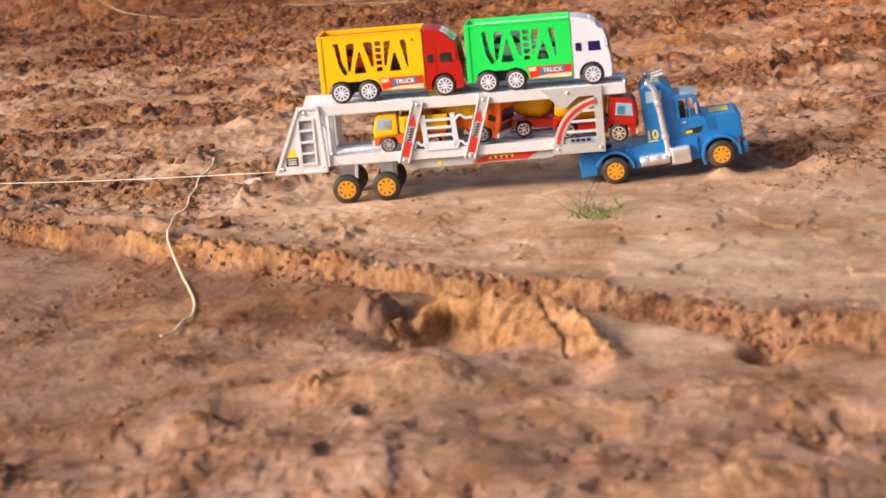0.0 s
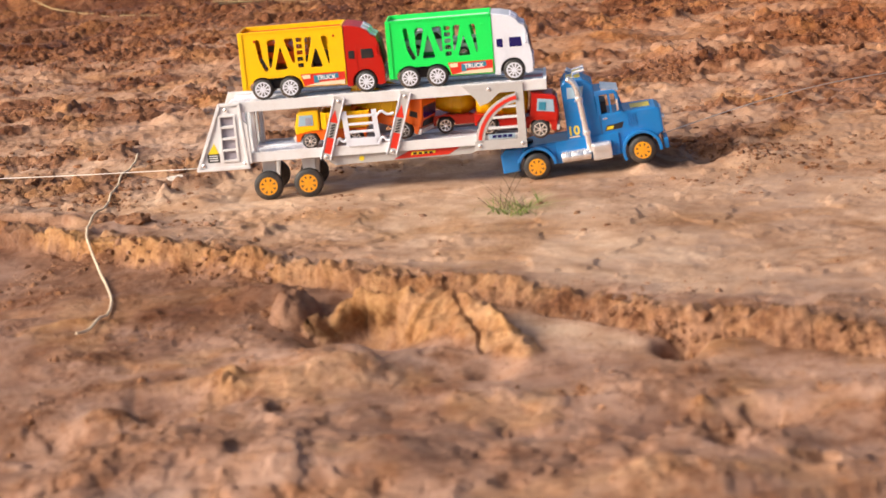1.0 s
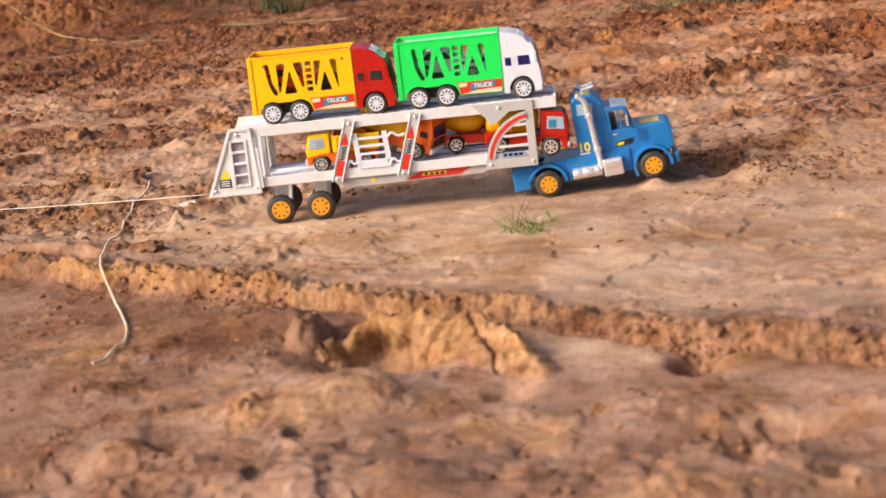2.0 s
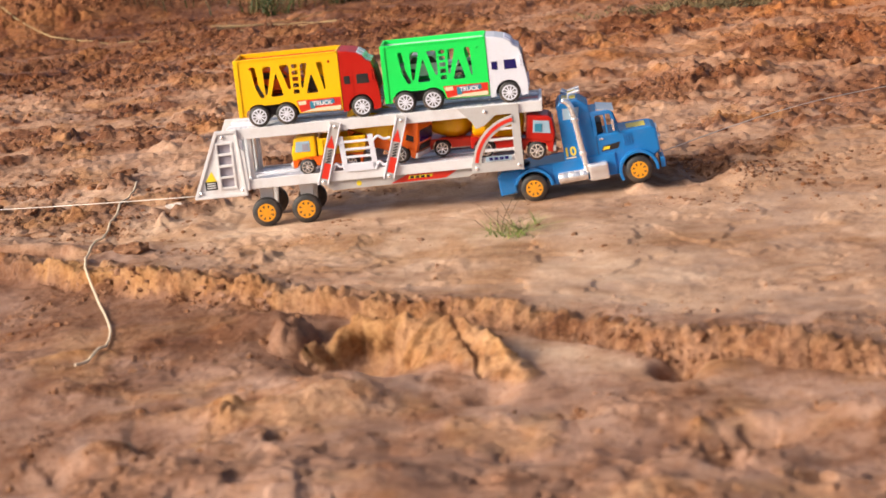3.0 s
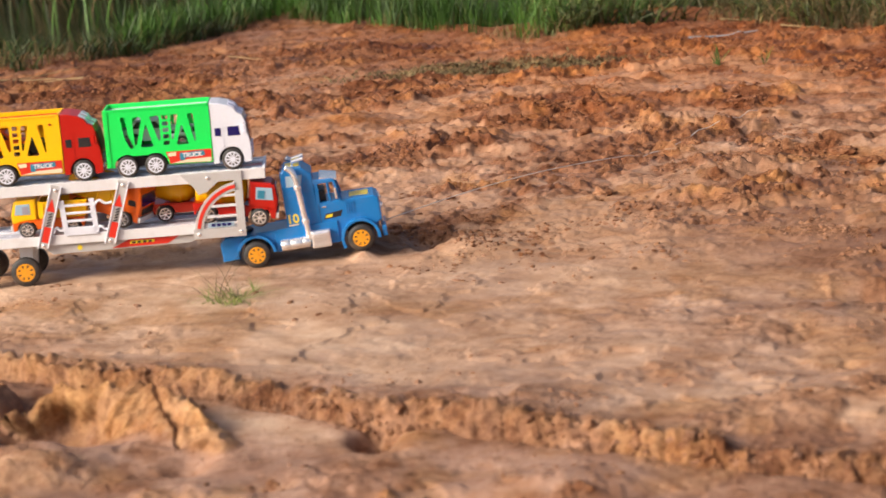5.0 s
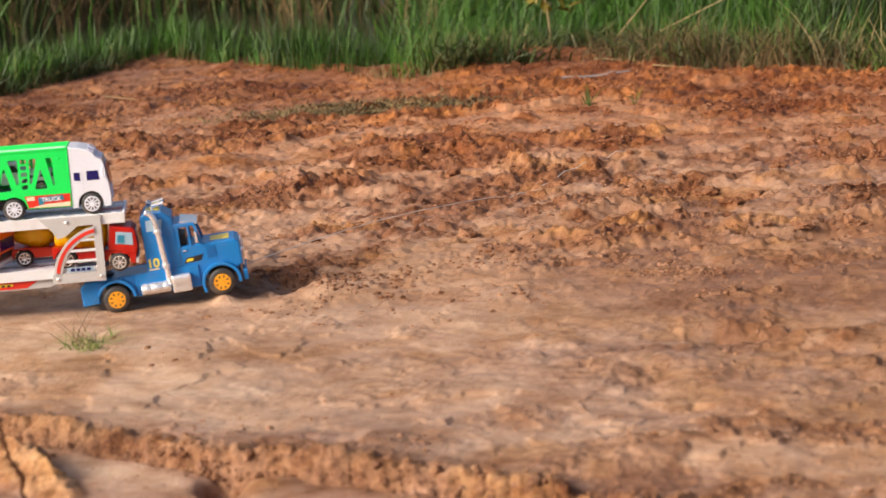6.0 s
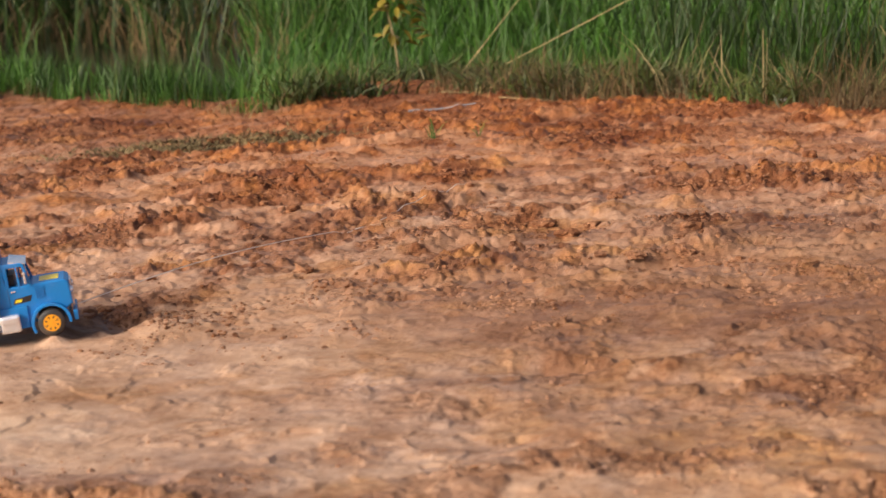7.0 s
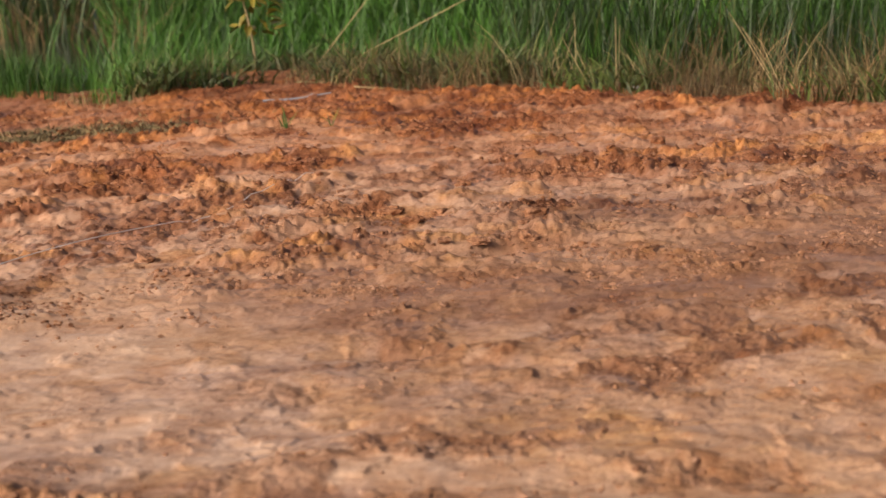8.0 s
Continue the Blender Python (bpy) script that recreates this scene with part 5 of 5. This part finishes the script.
def dry_stem(points, radius, label, material=STRAW, name="straw_stem"):
    pts = smooth_line(on_ground(points, radius * 1.2), 6)
    pts = [(p.x, p.y, max(p.z, ground_at(p.x, p.y) + radius * 0.7)) for p in pts]
    return tagged(to_object(name, tube(pts, radius, 6, None, 0.5), material), label, "straw", "dry stems on the mud")


dry_stem([(-1.20, 4.90), (-0.95, 4.58), (-0.77, 4.43), (-0.66, 4.40)], 0.0016, "long bleached straw stem lying on the mud")
dry_stem([(-0.56, 4.52), (-0.40, 4.47), (-0.22, 4.44)], 0.0018, "bleached straw stem near the waterside")
dry_stem([(-0.53, 4.42), (-0.40, 4.50), (-0.28, 4.60)], 0.0016, "thin straw stem crossing another")
dry_stem([(-0.50, 4.40), (-0.36, 4.42), (-0.25, 4.41)], 0.0016, "short bleached straw stem")
dry_stem([(0.05, 4.62), (0.13, 4.55)], 0.0013, "short bleached straw stem")
dry_stem([(1.08, 4.345), (1.15, 4.34), (1.23, 4.325)], 0.0030, "weathered blue-grey stick lying on the mud", STICK, "stick")
dry_stem([(1.20, 4.62), (1.30, 4.55), (1.38, 4.48)], 0.0016, "bleached straw stem at the weeds' foot")
dry_stem([(1.30, 4.42), (1.42, 4.36)], 0.0015, "short bleached straw stem")
dry_stem([(1.95, 3.90), (2.10, 3.72)], 0.0030, "bleached straw stem by the weeds")


# ---- crumbs and clods ----
def clod_mesh(seed, detail):
    b = bmesh.new()
    bmesh.ops.create_icosphere(b, subdivisions=detail, radius=1)
    for v in b.verts:
        o = Vector((seed * 7.1, seed * 3.3, seed * 1.7))
        f = 1 + 0.42 * noise.noise(v.co * 1.2 + o) + 0.34 * noise.noise(v.co * 3.1 + o) + 0.16 * noise.noise(v.co * 7.3 + o)
        v.co = Vector((v.co.x * f * 1.15, v.co.y * f, max(v.co.z, -0.45) * f * 0.72))
    me = bpy.data.meshes.new("mud_clod")
    b.to_mesh(me)
    b.free()
    me.materials.append(CLOD)
    me.polygons.foreach_set("use_smooth", [False] * len(me.polygons))
    return me


def build_crumbs(name, count, seed, low, high, area, label, want, along_rut=False):
    """Loose crumbs strewn where the ground is broken."""
    rng = np.random.default_rng(seed)
    base = clod_mesh(seed, 1)
    bv = np.array([v.co[:] for v in base.vertices])
    bf = np.array([p.vertices[:] for p in base.polygons])
    n = count * 9
    u = rng.random(n)
    y = area[0] + (area[1] - area[0]) * u ** area[2]
    x = 0.35 + 0.08 * y + (2 * rng.random(n) - 1) * (0.20 + 0.395 * y)
    if along_rut:
        y = rut_line(x) - (0.020 * field(x, rut_line(x), 0.09, 3) + 0.011 * field(x, rut_line(x), 0.033, 4)) * (0.55 - 0.30 * step01(0.0, 0.2, x)) + 0.004 + 0.009 * rng.normal(size=n)
    h, crumb, *_ = ground_parts(x, y)
    clump = 0.35 + 0.55 * field(x, y, 0.10, seed + 50) + 0.3 * field(x, y, 0.03, seed + 51) + 0.35 * crumb
    truck = (np.abs(x - 0.12) < 0.31) & (np.abs(y - 2.310) < 0.060)
    keep = (rng.random(n) < (want + (1 - want) * crumb) * np.clip(clump, 0, 2) ** 4 * 2.2) & ~truck & (y < shore_line(x) + 0.1)
    x, y, h = x[keep][:count], y[keep][:count], h[keep][:count]
    k = len(x)
    size = low * (high / low) ** (rng.random(k) ** 2.2)
    turn = rng.random(k) * 6.283
    st = size[:, None] * (0.75 + 0.5 * rng.random((k, 3)))
    v = bv[None] * st[:, None, :]
    jit = 1 + 0.55 * (rng.random((k, len(bv))) - 0.5)
    v = v * jit[:, :, None]
    c, s = np.cos(turn)[:, None], np.sin(turn)[:, None]
    vx, vy = v[:, :, 0] * c - v[:, :, 1] * s + x[:, None], v[:, :, 0] * s + v[:, :, 1] * c + y[:, None]
    vz = v[:, :, 2] + (h - size * 0.10)[:, None]
    verts = np.stack((vx, vy, vz), 2).reshape(-1, 3)
    faces = (bf[None] + (np.arange(k) * len(bv))[:, None, None]).reshape(-1, bf.shape[1])
    me = bpy.data.meshes.new(name)
    me.from_pydata(verts.tolist(), [], faces.tolist())
    me.materials.append(CLOD)
    return tagged(new(name, me), label, "mud", kind="stuff")


build_crumbs("mud_crumbs", 40000, 2, 0.0010, 0.0046, (2.1, 4.9, 1.15), "loose red-brown mud crumbs over the broken ground", 0.03)
build_crumbs("mud_crumbs", 3600, 3, 0.0010, 0.0044, (1.0, 2.5, 1.0), "scattered small mud crumbs on the dried skin", 0.3)
build_crumbs("mud_crumbs", 800, 4, 0.0040, 0.0085, (2.35, 4.9, 1.15), "thumb-sized mud lumps over the broken ground", 0.08)
build_crumbs("mud_crumbs", 800, 7, 0.0014, 0.0055, (1.3, 2.4, 1.0), "crumbled mud fallen along the rut's wall", 0.6, True)
rng = random.Random(5)
clods = [clod_mesh(k + 11, 3) for k in range(6)]
for k in range(90):
    y = 2.40 + 2.1 * rng.random() ** 1.3
    x = 0.33 + 0.06 * y + rng.uniform(-1, 1) * (0.15 + 0.36 * y)
    if y > shore_line(x) - 0.05 or (abs(x - 0.12) < 0.34 and y < 2.45):
        continue
    size = 0.006 + 0.009 * rng.random() ** 2
    ob = tagged(new("mud_clod", clods[k % 6]), "rough red-brown dried mud clod", "clod", "mud clods")
    ob.matrix_world = Matrix.LocRotScale((x, y, ground_at(x, y) + size * 0.12), Euler((0, 0, rng.random() * 6.28)), (size * rng.uniform(0.8, 1.4), size, size * rng.uniform(0.7, 1.1)))
for x, y, size in ((-0.022, 1.735, 0.008), (0.020, 1.718, 0.008), (0.137, 2.600, 0.015), (0.388, 2.405, 0.009), (0.45, 2.40, 0.009), (0.405, 2.440, 0.007),
                   (-0.23, 2.115, 0.014), (-0.27, 2.135, 0.012), (0.95, 2.86, 0.013), (1.06, 2.83, 0.014), (1.12, 2.77, 0.011), (1.17, 2.47, 0.012), (1.10, 2.45, 0.010)):
    ob = tagged(new("mud_clod", clods[int(size * 1e5) % 6]), "large rough mud clod at a pit's edge", "clod", "mud clods")
    ob.matrix_world = Matrix.LocRotScale((x, y, ground_at(x, y) + size * 0.10), Euler((0, 0, size * 900)), (size * 1.2, size, size * 0.95))
for x, y, size in ((-0.238, 2.415, 0.010), (1.819, 3.967, 0.012)):
    me = clods[2].copy()
    me.materials.clear()
    me.materials.append(PALE_STONE)
    ob = tagged(new("stone", me), "small pale dusty stone on the mud", "stone", "pale stones")
    ob.matrix_world = Matrix.LocRotScale((x, y, ground_at(x, y) + size * 0.30), None, (size * 1.2, size * 0.8, size * 0.7))


# ---- plants ----
LEAN = math.tan(radians(4.0))


def blades(name, bases, heights, widths, bend, seed, material, label, category, kind="stuff", spread=0.0):
    """Tapered grass blades, each a folded strip that bends over."""
    r = np.random.default_rng(seed)
    n = len(bases)
    az, fall = r.random(n) * 6.283, bend * (0.2 + r.random(n))
    face = r.random(n) * 6.283
    verts, faces = [], []
    steps = ((0.0, 1.0), (0.35, 0.95), (0.70, 0.7), (1.0, 0.0))
    for k in range(n):
        x, y, z = bases[k]
        hh, ww = heights[k], widths[k]
        ca, sa, cf, sf = math.cos(az[k]), math.sin(az[k]), math.cos(face[k]), math.sin(face[k])
        i = len(verts)
        for s, q in steps:
            off = fall[k] * hh * s * s
            cx, cy, cz = x + ca * (off + spread * hh * s) + LEAN * hh * s, y + sa * (off + spread * hh * s), z + hh * s * (1 - 0.25 * fall[k] * s)
            if q:
                verts += [(cx - cf * ww * q, cy - sf * ww * q, cz), (cx + cf * ww * q, cy + sf * ww * q, cz)]
            else:
                verts.append((cx, cy, cz))
        faces += [(i, i + 1, i + 3, i + 2), (i + 2, i + 3, i + 5, i + 4), (i + 4, i + 5, i + 6)]
    me = bpy.data.meshes.new(name)
    me.from_pydata(verts, [], faces)
    me.materials.append(material)
    return tagged(new(name, me), label, category, kind=kind)


def strew(n, seed, x0, x1, d0, d1, clump, keep=0.0):
    """Places along the waterside, d metres behind the shore, in clumps."""
    r = np.random.default_rng(seed)
    x = x0 + (x1 - x0) * r.random(n * 3)
    d = d0 + (d1 - d0) * r.random(n * 3)
    y = shore_line(x) + d
    ok = r.random(n * 3) < np.clip(0.5 + 0.8 * field(x, y, clump, seed + 9) + 0.4 * field(x, y, clump * 0.35, seed + 8), keep, 1)
    ok &= ~((np.abs(x - 1.12) < 0.10) & (y < 5.01) & (y > 4.72) & (r.random(n * 3) < 0.85))
    # open water behind the front grass
    ok &= ~((x < 0.95 + 0.25 * field(x, y, 0.5, 5)) & (d > 0.45 + 0.2 * field(x, y, 0.3, 6)) & (d < 3.0) & (r.random(n * 3) < 0.985))
    # a dark pool between the mud hump and the grass
    ok &= ~((x > -0.71) & (x < -0.51) & (d < 1.6) & (r.random(n * 3) < 0.96))
    x, y = x[ok][:n], y[ok][:n]
    z = np.maximum(ground_parts(x, y)[0], -0.14)
    return np.stack((x, y, z - 0.004), 1), r


def reeds(name, n, seed, span, depth, tall, wide, bend, material, label, clump=0.35):
    b, r = strew(n, seed, *span, *depth, clump)
    blades(name, b, tall[0] + (tall[1] - tall[0]) * r.random(len(b)) ** 1.4, wide[0] + (wide[1] - wide[0]) * r.random(len(b)), bend, seed, material, label, "reeds")


reeds("reeds", 5600, 60, (-0.25, 1.05), (0.03, 0.60), (0.04, 0.135), (0.0007, 0.0017), 0.45, REED, "fine green marsh grass at the waterside", 0.22)
reeds("reeds", 1700, 66, (0.95, 2.0), (0.45, 0.95), (0.07, 0.22), (0.0008, 0.0018), 0.5, REED, "green grass behind the withered weeds", 0.25)
reeds("reeds", 3200, 61, (-0.6, 2.15), (0.60, 1.5), (0.12, 0.36), (0.0008, 0.0019), 0.65, REED, "green reeds standing in open marsh water", 0.38)
reeds("reeds", 13000, 67, (-2.6, 3.8), (1.5, 2.8), (0.24, 0.60), (0.0013, 0.0028), 0.55, REED, "tall green reeds standing in the marsh", 0.55)
reeds("reeds", 14000, 62, (-4.0, 5.5), (2.9, 5.5), (0.40, 0.95), (0.003, 0.006), 0.5, REED_SHADED, "dense dark green reeds further out", 0.9)
reeds("reeds", 7500, 55, (1.75, 3.3), (0.28, 1.2), (0.14, 0.46), (0.0010, 0.0022), 0.4, REED_SHADED, "dark green reeds behind the brown bushes", 0.3)
reeds("withered_grass", 6500, 63, (0.90, 2.9), (-0.03, 0.65), (0.02, 0.10), (0.0005, 0.0011), 1.6, BROWN_WEED, "low withered grass along the mud's edge", 0.16)
reeds("withered_grass", 500, 64, (-1.0, 0.9), (-0.04, 0.10), (0.02, 0.07), (0.0006, 0.0014), 0.9, BROWN_WEED, "thin withered grass along the mud's edge", 0.16)
reeds("withered_grass", 900, 68, (-1.4, 1.0), (1.4, 2.4), (0.20, 0.42), (0.0012, 0.0024), 0.7, BROWN_WEED, "brown withered reeds among the green", 0.5)
reeds("low_weeds", 3400, 69, (-1.4, 0.05), (-0.06, 0.45), (0.02, 0.085), (0.0008, 0.0020), 1.1, REED_SHADED, "low creeping weeds on the bank's hump", 0.2)
reeds("withered_grass", 1000, 59, (-1.4, 0.0), (-0.06, 0.40), (0.02, 0.09), (0.0005, 0.0011), 1.4, BROWN_WEED, "withered grass on the bank's hump", 0.16)
reeds("withered_grass", 1500, 58, (-2.6, 1.2), (3.0, 3.6), (0.20, 0.40), (0.0016, 0.003), 0.9, BROWN_WEED, "brown withered reeds standing beyond the open water", 0.6)
reeds("withered_grass", 1900, 57, (1.85, 2.7), (-0.04, 0.30), (0.05, 0.19), (0.0005, 0.0010), 0.8, BROWN_WEED, "bushy brown withered grass at the mud's edge", 0.14)
reeds("withered_grass", 500, 56, (1.30, 1.65), (-0.03, 0.25), (0.05, 0.16), (0.0005, 0.0010), 0.8, BROWN_WEED, "bushy brown withered grass at the mud's edge", 0.14)
reeds("low_weeds", 9000, 65, (0.8, 2.9), (0.0, 0.70), (0.03, 0.12), (0.0012, 0.0030), 1.5, WEED, "low creeping weeds along the mud's edge", 0.2)


def clump(name, x, y, n, seed, tall, width, bend, spread, material, label, category, group=""):
    r = random.Random(seed)
    b = [(x + r.gauss(0, spread), y + r.gauss(0, spread), ground_at(x, y) - 0.003) for _ in range(n)]
    ob = blades(name, b, [tall * (0.45 + 0.55 * r.random()) for _ in b], [width * (0.7 + 0.6 * r.random()) for _ in b], bend, seed, material, label, category, "", 0.25)
    return tagged(ob, group=group)


clump("grass_tuft", 0.200, 2.085, 90, 70, 0.030, 0.0008, 1.8, 0.016, TUFT, "small green grass tuft growing from the mud", "grass")
clump("grass_tuft", 0.185, 2.095, 18, 71, 0.075, 0.0005, 1.6, 0.006, BROWN_WEED, "thin withered blades round the green tuft", "grass")
clump("weed_seedling", 1.053, 3.830, 9, 72, 0.055, 0.0014, 0.5, 0.005, REED, "small green weed seedling on bare mud", "weed", "seedlings")
clump("weed_seedling", 1.140, 3.800, 6, 73, 0.040, 0.0012, 0.6, 0.004, REED, "small green weed seedling on bare mud", "weed", "seedlings")
for k, (x, y, tall) in enumerate(((1.70, 4.16, 0.22), (1.66, 4.22, 0.26), (2.06, 3.72, 0.24), (2.14, 3.60, 0.20), (1.02, 4.78, 0.16), (0.83, 4.76, 0.15), (1.86, 4.02, 0.17), (2.24, 3.55, 0.22))):
    clump("dry_grass_clump", x, y, 18, 80 + k, tall * 0.85, 0.0007, 0.6, 0.020, STRAW, "clump of bleached dry grass stems at the mud's edge", "dry grass", "dry grass clumps")


def mossy_mat():
    r = np.random.default_rng(9)
    n = 2600
    x = 0.63 + 0.13 * r.normal(size=n)
    y = 4.07 + 0.055 * r.normal(size=n)
    z = ground_parts(x, y)[0] - 0.001
    return blades("weed_mat", np.stack((x, y, z), 1), 0.006 + 0.011 * r.random(n), 0.0014 + 0.0012 * r.random(n), 2.0, 9, MAT, "flat mat of olive-brown rotting weed on the mud", "weed")


mossy_mat()


def sapling(x, y):
    z = ground_at(x, y)
    t = thing("sapling", pose(x, y, z), "thin pale-stemmed sapling with yellowing leaves", "plant")
    stem = smooth_line([(0, 0, -0.01), (0.002, 0, 0.06), (-0.004, 0.01, 0.13), (-0.016, 0.01, 0.20), (-0.02, 0.01, 0.27)], 5)
    part("stem", tube(stem, 0.0035, 8, None, 0.5), STRAW, t)
    r = random.Random(4)
    for k in range(60):
        h = 0.10 + 0.16 * r.random()
        a = r.random() * 6.28
        d = 0.010 + 0.035 * r.random()
        b = bmesh.new()
        ln, wd = 0.030 + 0.022 * r.random(), 0.007 + 0.004 * r.random()
        rows = [(0, 0.1, 0), (0.35, 1, 0.003), (0.75, 0.8, 0.002), (1, 0, -0.004)]
        vs = []
        for s, q, up in rows:
            vs.append((b.verts.new((ln * s, -wd * q, up)), b.verts.new((ln * s, 0, up - 0.0015)), b.verts.new((ln * s, wd * q, up))))
        for p, q in zip(vs, vs[1:]):
            b.faces.new((p[0], q[0], q[1], p[1])), b.faces.new((p[1], q[1], q[2], p[2]))
        lf = part("leaf", b, AUTUMN, t)
        lf.matrix_basis = pose(-0.012 + d * math.cos(a) + 0.02, d * math.sin(a), h, math.degrees(r.uniform(-0.6, 0.6)), math.degrees(r.uniform(-0.4, 1.0)), math.degrees(a))
    return t


sapling(1.155, 5.02)
for x0, y0, x1, y1, h, thick in ((1.30, 5.0, 1.72, 4.75, 0.22, 0.0018), (1.28, 4.9, 1.45, 4.85, 0.20, 0.0018), (1.990, 3.60, 1.905, 3.62, 0.156, 0.0013), (1.996, 3.60, 1.930, 3.62, 0.130, 0.0012),
                                 (2.002, 3.60, 1.965, 3.62, 0.105, 0.0012), (1.780, 3.97, 1.785, 3.97, 0.155, 0.0014), (1.784, 3.97, 1.797, 3.98, 0.135, 0.0011),
                                 (1.740, 4.03, 1.690, 4.05, 0.110, 0.0012), (1.752, 4.03, 1.720, 4.05, 0.085, 0.0011)):
    p = [(x0 + (x1 - x0) * s, y0 + (y1 - y0) * s, ground_at(x0, y0) + h * s) for s in (0, 0.3, 0.6, 1.0)]
    tagged(to_object("dry_stalk", tube(smooth_line(p, 4), thick, 6, None, 0.5), STRAW), "leaning bleached reed stalk among the weeds", "dry grass", "dry stalks")
